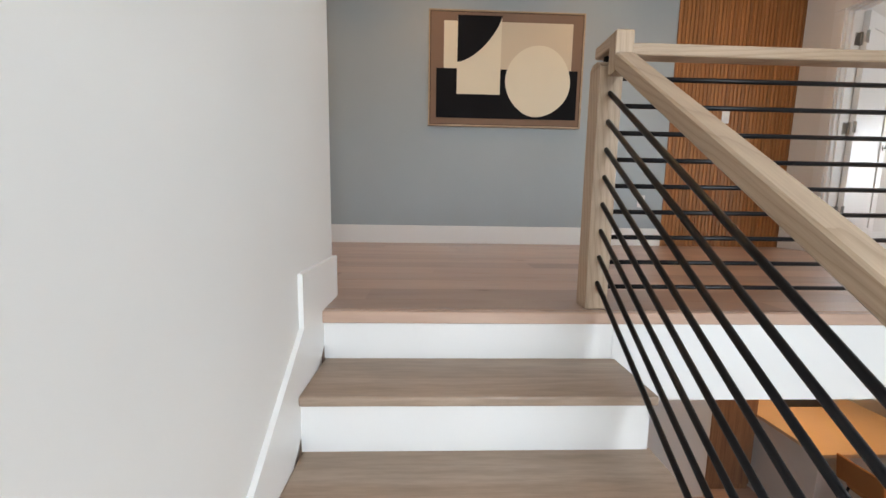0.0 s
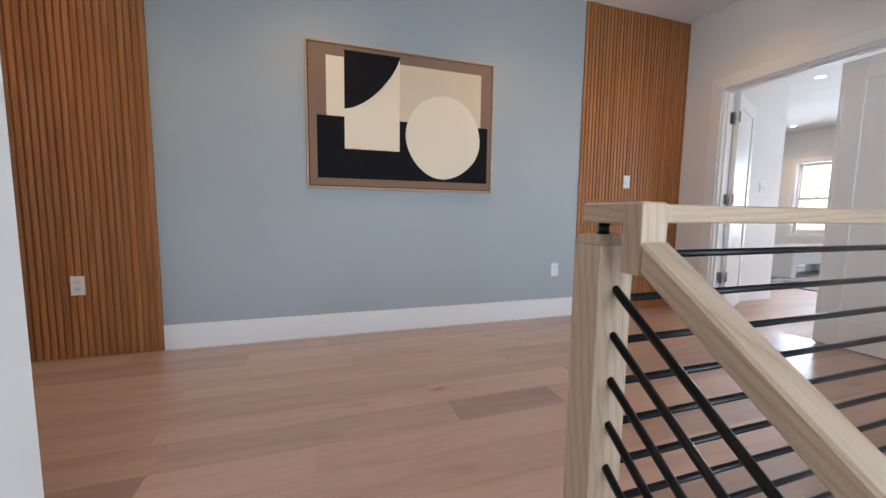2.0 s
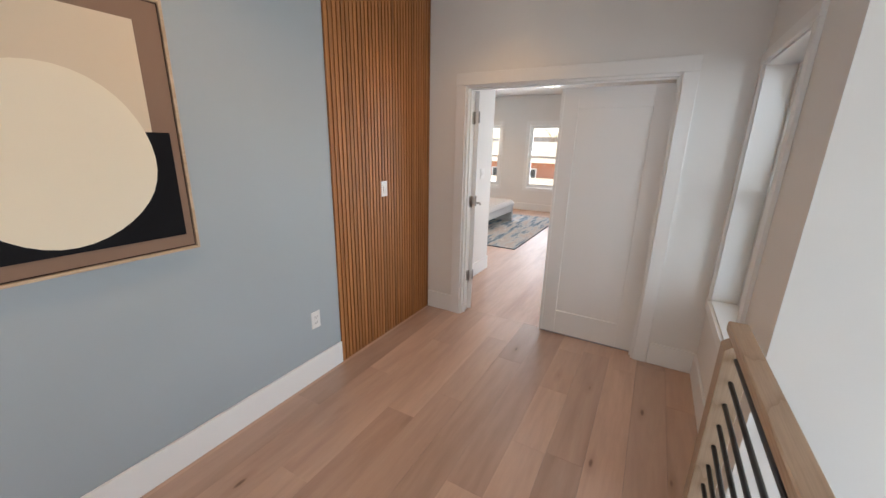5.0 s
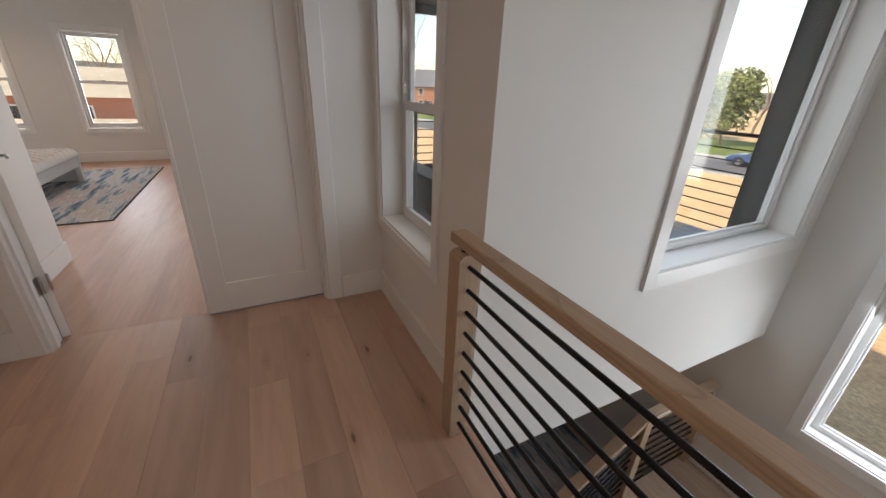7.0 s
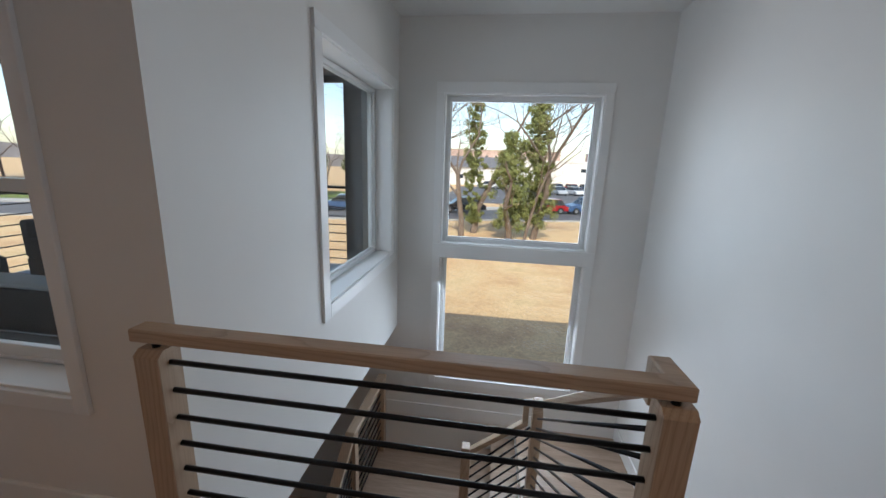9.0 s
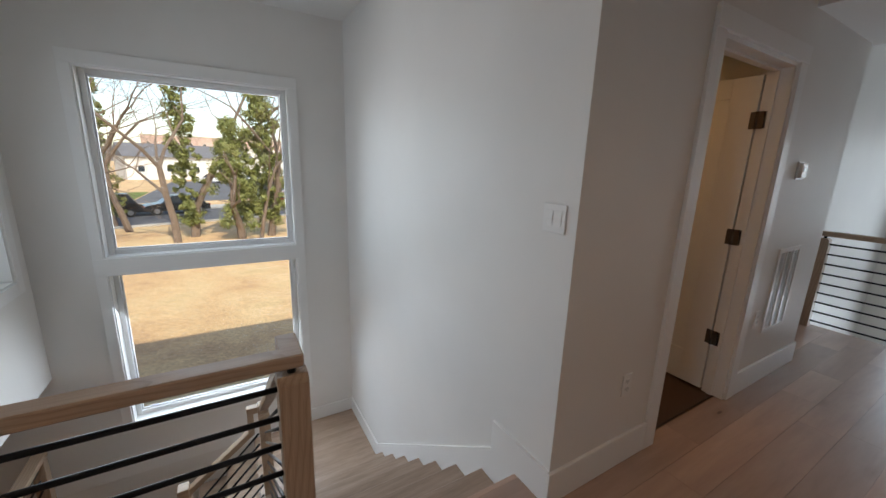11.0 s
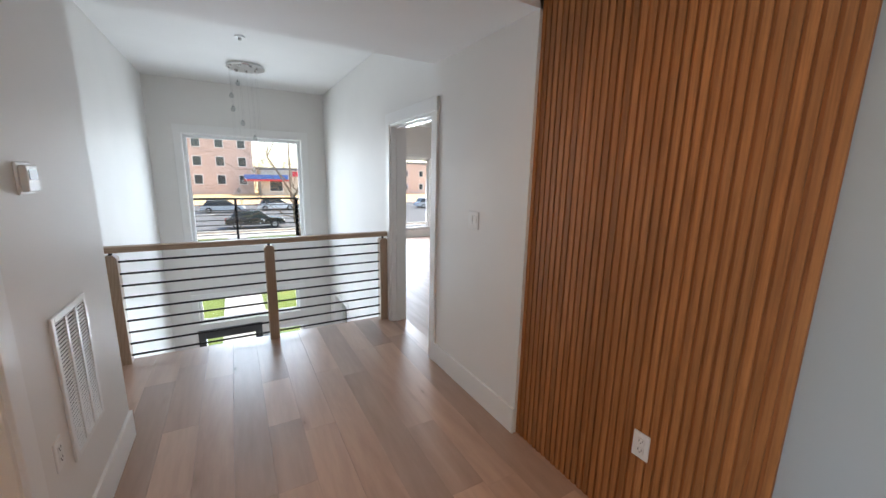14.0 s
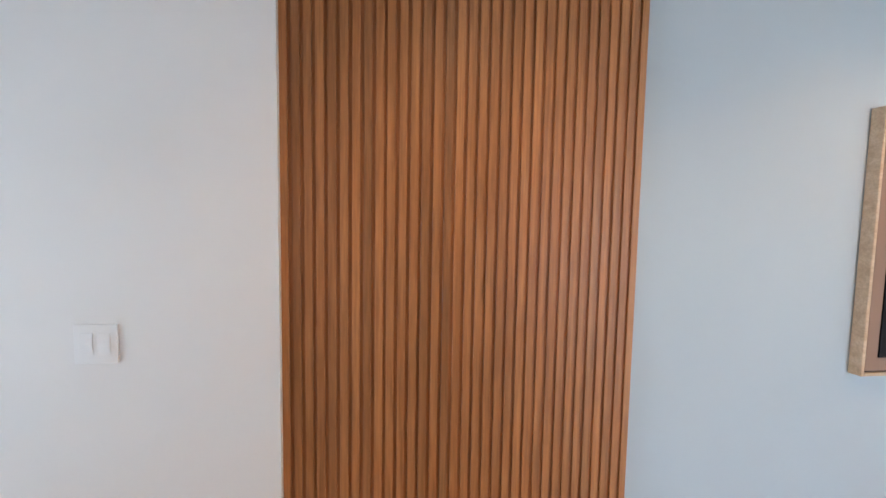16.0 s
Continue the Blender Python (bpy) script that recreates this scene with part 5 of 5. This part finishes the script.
def grow(rnd, verts, faces, p, d, length, r, depth, spread=0.55, up=0.15, tips=None):
    """A branching limb made of bent segments, thinning out."""
    segs = 3
    for s in range(segs):
        d = (d + Vector((rnd.gauss(0, 0.13), rnd.gauss(0, 0.13), rnd.gauss(0, 0.08) + up * 0.25))).normalized()
        q = p + d * (length / segs)
        r1 = r * 0.86
        limb(verts, faces, p, q, r, r1, 7 if r > 0.06 else 4)
        p, r = q, r1
        if depth and s and rnd.random() < 0.75:
            a = rnd.uniform(0, math.tau)
            side = d.orthogonal().normalized()
            side = Matrix.Rotation(a, 3, d) @ side
            grow(rnd, verts, faces, p, (d * 0.6 + side * spread * 1.5).normalized(), length * rnd.uniform(0.5, 0.8), r * 0.55, depth - 1, spread, up, tips)
    if depth:
        for k in range(2):
            a = rnd.uniform(0, math.tau)
            side = Matrix.Rotation(a, 3, d) @ d.orthogonal().normalized()
            grow(rnd, verts, faces, p, (d + side * spread).normalized(), length * rnd.uniform(0.6, 0.85), r * 0.75, depth - 1, spread, up, tips)
    elif tips is not None:
        tips.append(p)


def poly_mesh(name, verts, faces, material):
    me = bpy.data.meshes.new(name)
    me.from_pydata([tuple(v) for v in verts], [], faces)
    me.materials.append(material)
    me.update()
    return me


def bare_tree(at, height, seed, depth=5, r=0.22, lean=(0, 0), spread=0.55, label="tall bare winter tree with grey-brown branches"):
    rnd = random.Random(seed)
    e = thing("tree", label, "tree", at, "bare trees")
    v, f = [], []
    grow(rnd, v, f, Vector((0, 0, -0.15)), Vector((lean[0], lean[1], 1)).normalized(), height * 0.34, r, depth, spread)
    e2 = new("trunk", poly_mesh("trunk", v, f, M_BARK))
    e2.parent = e
    return e


def leaves(rnd, centre_fn, count, size):
    v, f = [], []
    for i in range(count):
        c, out = centre_fn(rnd)
        n = (out + Vector((rnd.gauss(0, 0.5), rnd.gauss(0, 0.5), rnd.gauss(0.2, 0.5)))).normalized()
        u = n.orthogonal().normalized()
        u = Matrix.Rotation(rnd.uniform(0, math.tau), 3, n) @ u
        w = n.cross(u)
        s = size * rnd.uniform(0.6, 1.3)
        k = len(v)
        v += [c - u * s, c - w * s * 0.7 + n * s * 0.2, c + u * s, c + w * s * 0.7 + n * s * 0.2]
        f.append((k, k + 1, k + 2, k + 3))
    return v, f


def ivy_tree(at, height, width, seed, count=7000, label="tree trunk wrapped in dense green ivy", bare_top=True, depth=5):
    rnd = random.Random(seed)
    e = thing("ivy_tree", label, "tree", at, "ivy-covered trees")
    tv, tf = [], []
    grow(rnd, tv, tf, Vector((0, 0, -0.15)), Vector((0.03, 0, 1)), height * (0.42 if bare_top else 0.3), 0.24, depth if bare_top else 2, 0.5)
    t = new("trunk", poly_mesh("trunk", tv, tf, M_BARK))
    t.parent = e
    clumps = []
    for _ in range(int(height * 14)):
        a, h = rnd.uniform(0, math.tau), rnd.random()
        off = width * rnd.uniform(0.05, 1.2) * (1.05 - 0.6 * h ** 2)
        clumps.append((Vector((off * math.cos(a) + 0.02 * height * h, off * math.sin(a), 0.7 + h * height * 0.76)), width * rnd.uniform(0.14, 0.36)))

    def centre(r):
        c, rad = r.choice(clumps)
        d = Vector((r.gauss(0, 1), r.gauss(0, 1), r.gauss(0, 1))).normalized()
        return c + d * rad * r.uniform(0.3, 1.35), d

    lv, lf = leaves(rnd, centre, int(count * 1.9), 0.066)
    c = new("crown", poly_mesh("crown", lv, lf, M_IVY))
    c.parent = e
    tagged(c, "dense green ivy leaves", kind="stuff")
    return e


def shrub(at, w, h, seed, material, label, count=2500, size=0.16):
    rnd = random.Random(seed)
    e = thing("evergreen_tree", label, "tree", at, "evergreen trees")
    tv, tf = [], []
    grow(rnd, tv, tf, Vector((0, 0, -0.1)), Vector((0, 0, 1)), h * 0.35, 0.14, 2)
    new("trunk", poly_mesh("trunk", tv, tf, M_BARK)).parent = e
    balls = [(Vector((rnd.gauss(0, w * 0.35), rnd.gauss(0, w * 0.35), h * rnd.uniform(0.25, 0.9))), w * rnd.uniform(0.25, 0.5)) for _ in range(16)]

    def centre(r):
        c, rad = r.choice(balls)
        d = Vector((r.gauss(0, 1), r.gauss(0, 1), r.gauss(0, 1))).normalized()
        return c + d * rad * r.uniform(0.7, 1.05), d

    lv, lf = leaves(rnd, centre, count, size)
    c = new("crown", poly_mesh("crown", lv, lf, material))
    c.parent = e
    tagged(c, kind="stuff")
    return e


ivy_tree((1.8, -24.2, GND), 13.5, 0.62, 5, 8500)
bare_tree((2.5, -22.8, GND), 12, 31, 6, 0.20, (-0.03, 0.02))
ivy_tree((-0.55, -22.9, GND), 7.6, 1.05, 8, 8500, "short stub of a tree wrapped in dense green ivy", False)
ivy_tree((-2.1, -23.2, GND), 11.0, 0.9, 12, 10500)
bare_tree((-1.5, -22.6, GND), 13.0, 44, 6, 0.12, (-0.04, 0))
bare_tree((5.2, -27.2, GND), 12, 57, 5, 0.2, (0.08, 0))
bare_tree((6.6, -25.0, GND), 11, 63, 5, 0.17)
ivy_tree((6.2, -29.0, GND), 11, 0.6, 21, 5000)
ivy_tree((8.2, -27.5, GND), 12, 0.7, 23, 5000)
bare_tree((-4.2, -44.0, GND), 5.0, 71, 5, 0.11)
bare_tree((-22.0, 4.3, GND), 11.0, 82, 6, 0.13, (0.0, -0.42), 0.8, "spreading bare tree before the front windows")
bare_tree((-21.0, 5.6, GND), 9.0, 86, 6, 0.11, (0, -0.25), 0.7)
bare_tree((-26.0, -4.6, GND), 9.5, 89, 6, 0.10, (0, 0.2), 0.7)
bare_tree((16, -2.6, GND), 8.0, 90, 5, 0.14, (-0.15, -0.2))
far_a = bare_tree((30, -62, GND), 13, 101, 4, 0.2)
far_b = bare_tree((44, -60, GND), 15, 103, 4, 0.22)
rnd_far = random.Random(9)
for i in range(46):
    a = rnd_far.uniform(-2.75, -0.1)
    d = rnd_far.uniform(85, 190)
    src = far_a if i % 2 else far_b
    copy_thing(src, pose(d * math.cos(a), d * math.sin(a) - 15, GND, 0, 0, rnd_far.uniform(0, 360)))
for i in range(22):
    a = rnd_far.uniform(0.05, 0.75)
    copy_thing(far_a if i % 2 else far_b, pose(62 + 30 * a + rnd_far.uniform(0, 30), -20 + 95 * a, GND, 0, 0, rnd_far.uniform(0, 360)))
for i in range(14):
    copy_thing(far_b, pose(-118 - rnd_far.uniform(0, 40), rnd_far.uniform(-50, 60), GND, 0, 0, rnd_far.uniform(0, 360)))
ev = shrub((24, -44, GND), 3.4, 7.5, 121, M_SHRUB, "dense evergreen tree by the green verge", 2600, 0.2)
for x, y in ((29, -49), (36, -52), (20, -52), (45, -56), (22, -60)):
    copy_thing(ev, pose(x, y, GND, 0, 0, x * 37))

# vehicles
M_TYRE = mat("tyre_rubber", (0.02, 0.02, 0.02), 0.85)
M_RIM = mat("alloy_rim", (0.42, 0.42, 0.43), 0.3, 0.9)
M_HEAD = mat("headlight_lens", (0.6, 0.6, 0.58), 0.1)
M_TAIL = mat("tail_light_red", (0.35, 0.015, 0.012), 0.2)


def car(at, turn, paint_, label, tall=1.0, length=4.5):
    e = thing("car", label, "car", at, "parked cars")
    e.rotation_euler = (0, 0, radians(turn))
    L, W = length / 2, 0.88
    low = [(-L, 0.32), (-L + 0.05, 0.72 * tall), (-L + 0.35, 0.86 * tall), (L - 1.2, 0.90 * tall), (L - 0.25, 0.76 * tall), (L, 0.55), (L - 0.02, 0.30)]
    for wx in (L - 0.85, -L + 0.85):
        low += [(wx + 0.36 * math.cos(a), 0.30 + 0.36 * math.sin(a)) for a in (0.0, 0.6, 1.2, 1.94, 2.54, math.pi)]
    part("body", prism(low, "y", -W, W, 0.03), paint_, e, label.split(" parked")[0])
    cab = [(-L + 0.30, 0.84 * tall), (-L + 0.75, 1.40 * tall), (0.35, 1.43 * tall), (L - 1.15, 0.88 * tall)]
    part("cabin_glass", prism(cab, "y", -W + 0.10, W - 0.10, 0.03), M_DARKGLASS, e, "dark window glass")
    part("roof_panel", prism([(-L + 0.70, 1.40 * tall), (0.40, 1.43 * tall), (0.36, 1.47 * tall), (-L + 0.78, 1.45 * tall)], "y", -W + 0.09, W - 0.09, 0.01), paint_, e)
    for wx in (L - 0.85, -L + 0.85):
        for s in (-1, 1):
            w = part("wheel", cyl(0.31, (wx, s * (W - 0.2), 0.31), (wx, s * (W + 0.01), 0.31), 20), M_TYRE, e)
            part("rim", cyl(0.19, (wx, s * (W + 0.0), 0.31), (wx, s * (W + 0.02), 0.31), 14), M_RIM, w)
    for s in (-1, 1):
        part("headlight", bx(L - 0.22, L - 0.03, s * 0.62 - 0.14, s * 0.62 + 0.14, 0.56, 0.68, 0.02), M_HEAD, e)
        part("tail_light", bx(-L - 0.01, -L + 0.08, s * 0.68 - 0.13, s * 0.68 + 0.13, 0.62, 0.76, 0.02), M_TAIL, e)
    return e


M_CRED, M_CBLUE, M_CBLACK = mat("red_car_paint", (0.34, 0.015, 0.02), 0.2), mat("blue_car_paint", (0.05, 0.10, 0.20), 0.2), mat("black_car_paint", (0.015, 0.016, 0.018), 0.2)
M_CSILV, M_CWHITE = mat("silver_car_paint", (0.42, 0.44, 0.46), 0.25), mat("white_car_paint", (0.70, 0.70, 0.70), 0.25)
ST = math.degrees(math.atan(SK))
for x, off, p, lab, tall in ((-4.6, -36.6, M_CRED, "red hatchback parked at the kerb", 1.0), (-8.9, -36.6, M_CBLUE, "dark blue van parked at the kerb", 1.15), (3.6, -36.6, M_CBLACK, "black sedan parked at the kerb", 1.0),
                             (7.8, -36.6, M_CBLACK, "black pickup parked at the kerb", 1.15), (14.5, -36.6, M_CBLUE, "dark blue sedan parked at the kerb", 1.0), (30.0, -36.6, M_CRED, "red sedan parked at the kerb", 1.0), (35.5, -36.6, M_CBLACK, "black car parked at the kerb", 1.0)):
    car((x, off + SK * x, GND + 0.02), ST, p, lab, tall)
lot = random.Random(4)
for k, (row, paints) in enumerate(((-64, (M_CSILV, M_CWHITE, M_CSILV, M_CRED)), (-76, (M_CBLACK, M_CRED, M_CBLUE, M_CBLACK, M_CSILV, M_CWHITE)))):
    for i, p in enumerate(paints):
        x = -10.5 - 3.1 * i - 2 * k
        car((x, row + SK * x, GND + 0.03), 90 + ST, p, "car parked in rows in the asphalt lot", 1.0)
for x in (2.0, -1.4, -4.8):
    car((x, -78 + SK * x, GND + 0.03), ST, M_CWHITE, "white car parked before the white hall", 1.05)
for x, y, t, p, lab in ((-50.5, -0.3, 90, M_CSILV, "silver-blue sedan on the front street"), (-36.2, 2.3, 90, M_CBLACK, "black sedan on the front street"), (-52, 5.5, 90, M_CWHITE, "white van on the front street"), (-57, -6, 90, M_CRED, "red car across the front street"), (-50, 26, 90, M_CSILV, "silver car on the front street"), (-43, 33, 90, M_CBLACK, "black car on the front street")):
    car((x, y, GND + 0.02), t, p, lab)


# buildings


def building(name, label, at, turn, w, d, h, wall_mat, rows, cols, roof="flat", roof_mat=None, win=(1.0, 1.5), first=1.0, storey=3.2, trim_mat=None):
    """A block with windows on its front (local -y) and one side; front width w, depth d."""
    e = thing(name, label, "building", at)
    e.rotation_euler = (0, 0, radians(turn))
    part("wall", bx(-w / 2, w / 2, 0, d, 0, h), wall_mat, e)
    tm = trim_mat or M_VINYL
    for r in range(rows):
        for c in range(cols):
            x, z = -w / 2 + w * (c + 0.5) / cols, first + storey * r
            wd = part("window", frame4("y", -0.06, 0.02, x - win[0] / 2, x + win[0] / 2, z, z + win[1], 0.10, bevel=0), tm, e)
            part("pane", bx(x - win[0] / 2 + 0.1, x + win[0] / 2 - 0.1, -0.02, 0.01, z + 0.1, z + win[1] - 0.1), M_DARKGLASS, wd)
    rm = roof_mat or M_SHINGLE
    if roof == "flat":
        part("roof", bx(-w / 2 - 0.2, w / 2 + 0.2, -0.2, d + 0.2, h, h + 0.45), rm, e)
    else:
        part("roof", prism([(-0.5, h), (d + 0.5, h), (d / 2, h + roof)], "x", -w / 2 - 0.4, w / 2 + 0.4), rm, e)
    return e


building("store_hall", "long low white commercial hall behind the parking lot", (-30, -112, GND), 180 + ST, 70, 22, 6.2, M_SIDING, 1, 6, "flat", M_SIDING, (3.0, 1.2), 3.6)
building("white_shed", "white building with a grey metal roof by the lot", (4.5, -90, GND), 180 + ST, 22, 14, 4.2, M_SIDING, 1, 5, 2.6, M_SHINGLE, (1.2, 1.2), 1.4)
building("brick_block", "far red-brick block above the trees", (-2, -235, GND), 180, 70, 20, 14, M_BRICKFAR, 3, 12, "flat", M_TANROOF, (1.4, 1.6), 2, 3.8)
building("brick_block", "far red-brick block above the trees", (-82, -240, GND), 180, 50, 20, 14, M_BRICKFAR, 3, 10, "flat", M_SHINGLE, (1.4, 1.6), 2, 3.8)
building("brick_row_house", "orange-red brick row house with a tan roof", (40, 12, GND - 0.3), 270, 46, 10, 3.2, M_BRICK, 1, 11, 2.2, M_TANROOF, (0.9, 1.3), 1.3)
building("porch_roof", "low tan porch roof before the row house", (38, 12, GND - 0.3), 270, 40, 2.0, 1.2, M_SIDING, 0, 0, 0.5, M_TANROOF)
building("brick_house", "small brick house with a grey gable roof", (58, -48, GND), 230, 15, 10, 4.8, M_BRICK, 2, 4, 3.6, M_SHINGLE, (1.0, 1.3), 0.9, 2.3)
building("brick_house", "small brick house with a grey gable roof", (78, -38, GND), 235, 15, 10, 4.8, M_BRICK, 2, 4, 3.6, M_SHINGLE, (1.0, 1.3), 0.9, 2.3)
building("brick_house", "small brick house with a grey gable roof", (48, -72, GND), 205, 17, 10, 4.8, M_BRICK, 2, 4, 3.6, M_SHINGLE, (1.0, 1.3), 0.9, 2.3)
building("brick_corner_building", "three-storey red-brick corner building across the street", (-92, -7, GND), 90, 24, 16, 12.0, M_BRICKFAR, 3, 6, "flat", M_SIDING, (1.6, 2.0), 2.0, 3.7)
building("tan_storefront", "low tan storefront across the street", (-86, 20, GND), 90, 28, 12, 5.2, M_TANWALL, 1, 5, "flat", M_SHINGLE, (2.6, 2.2), 0.8)
building("brick_row_house", "brick row across the front street", (-90, 44, GND), 90, 38, 12, 7.5, M_BRICKFAR, 2, 9, "flat", M_SHINGLE, (1.2, 1.6), 1.0, 3.3)
aw = thing("store_awning", "blue and red storefront awning", "awning", (-84.5, 7.0, GND + 2.9))
part("blue_band", bx(-0.9, 0.4, -4, 4, 0.4, 1.3, 0.05), mat("blue_awning", (0.05, 0.13, 0.42), 0.6), aw)
part("red_band", bx(-0.95, 0.45, -4.05, 4.05, 0, 0.4, 0.05), mat("red_awning", (0.5, 0.04, 0.05), 0.6), aw)
rs = thing("store_sign", "long red storefront fascia sign", "sign", (-85.6, 20, GND + 3.9))
part("board", bx(-0.3, 0.3, -8, 8, 0, 1.0, 0.03), mat("red_sign", (0.55, 0.04, 0.06), 0.5), rs)
part("band", bx(0.3, 0.34, -6, 6, 0.3, 0.7), M_LINE, rs, "pale unreadable lettering band")
for x, y in ((-22, -52), (12, -44), (-66, 9)):
    up = thing("utility_pole", "grey wooden utility pole", "utility pole", (x, y, GND))
    part("pole", cyl(0.15, (0, 0, -0.2), (0, 0, 10), 10, 0.11), M_BARK, up)
    part("crossarm", bx(-1.2, 1.2, -0.06, 0.06, 9.2, 9.35), M_BARK, up)
# far ridge
ridge_v, ridge_f = [], []
for i in range(121):
    a = math.tau * i / 120
    hgt = 6 + 5 * noise.noise((math.cos(a) * 2.2, math.sin(a) * 2.2, 3.0)) + 2.2 * noise.noise((math.cos(a) * 11, math.sin(a) * 11, 7.0))
    ridge_v += [(330 * math.cos(a), 330 * math.sin(a), GND - 1), (345 * math.cos(a), 345 * math.sin(a), GND + 4 + hgt), (400 * math.cos(a), 400 * math.sin(a), GND - 1)]
    if i:
        k = 3 * i
        ridge_f += [(k - 3, k, k + 1, k - 2), (k - 2, k + 1, k + 2, k - 1)]
M_RIDGE = patchy("far_wooded_ridge", [(0.3, (0.13, 0.115, 0.11)), (0.7, (0.21, 0.19, 0.185))], 0.02, fine=0.15)
rg = new("backdrop", poly_mesh("backdrop", ridge_v, ridge_f, M_RIDGE))
tagged(rg, "low grey-brown wooded ridge at the horizon", "hills", "", "structure")

# ---- floor planks ----


def planks(parent, width=0.1845, y0=-0.24, seed=3, gap=0.0004):
    """Boards along x over the landing and the hall, row by row."""
    rnd = random.Random(seed)
    lengths = (0.55, 0.85, 1.15, 1.45, 1.75, 2.1)
    made = {}
    for r in range(14):
        ya, yb = max(y0 + r * width, -0.155), min(y0 + (r + 1) * width, YN)
        if yb <= ya:
            continue
        spans = [(-4.80, XE + 0.12)] if ya > 0.1 else ([(-4.80, -3.68), (XL - 0.05, XE + 0.12)] if ya > YL - 0.01 else [(-4.80, -3.68), (XL - 0.05, XV), (XV, XE + 0.12)])
        for x0, x1 in spans:
            lo = max(ya, YH if x0 > 1 else YL) if x0 > -2 else ya
            if yb - lo < 0.02:
                continue
            x = x0 - rnd.uniform(0, 1.4)
            while x < x1:
                l = rnd.choice(lengths)
                a, b = max(x, x0), min(x + l, x1)
                x += l
                if b - a < 0.03:
                    continue
                key = (round(b - a, 3), round(yb - lo, 3))
                if key not in made:
                    hx, hy = key[0] / 2 - gap / 2, key[1] / 2 - gap / 2
                    made[key] = mesh_of("plank", bx(-hx, hx, -hy, hy, -0.0215, 0.0, 0.0005), M_OAK)
                shared("plank", made[key], parent, ((a + b) / 2, (lo + yb) / 2, rnd.uniform(-0.0004, 0.0)))


planks(floor)
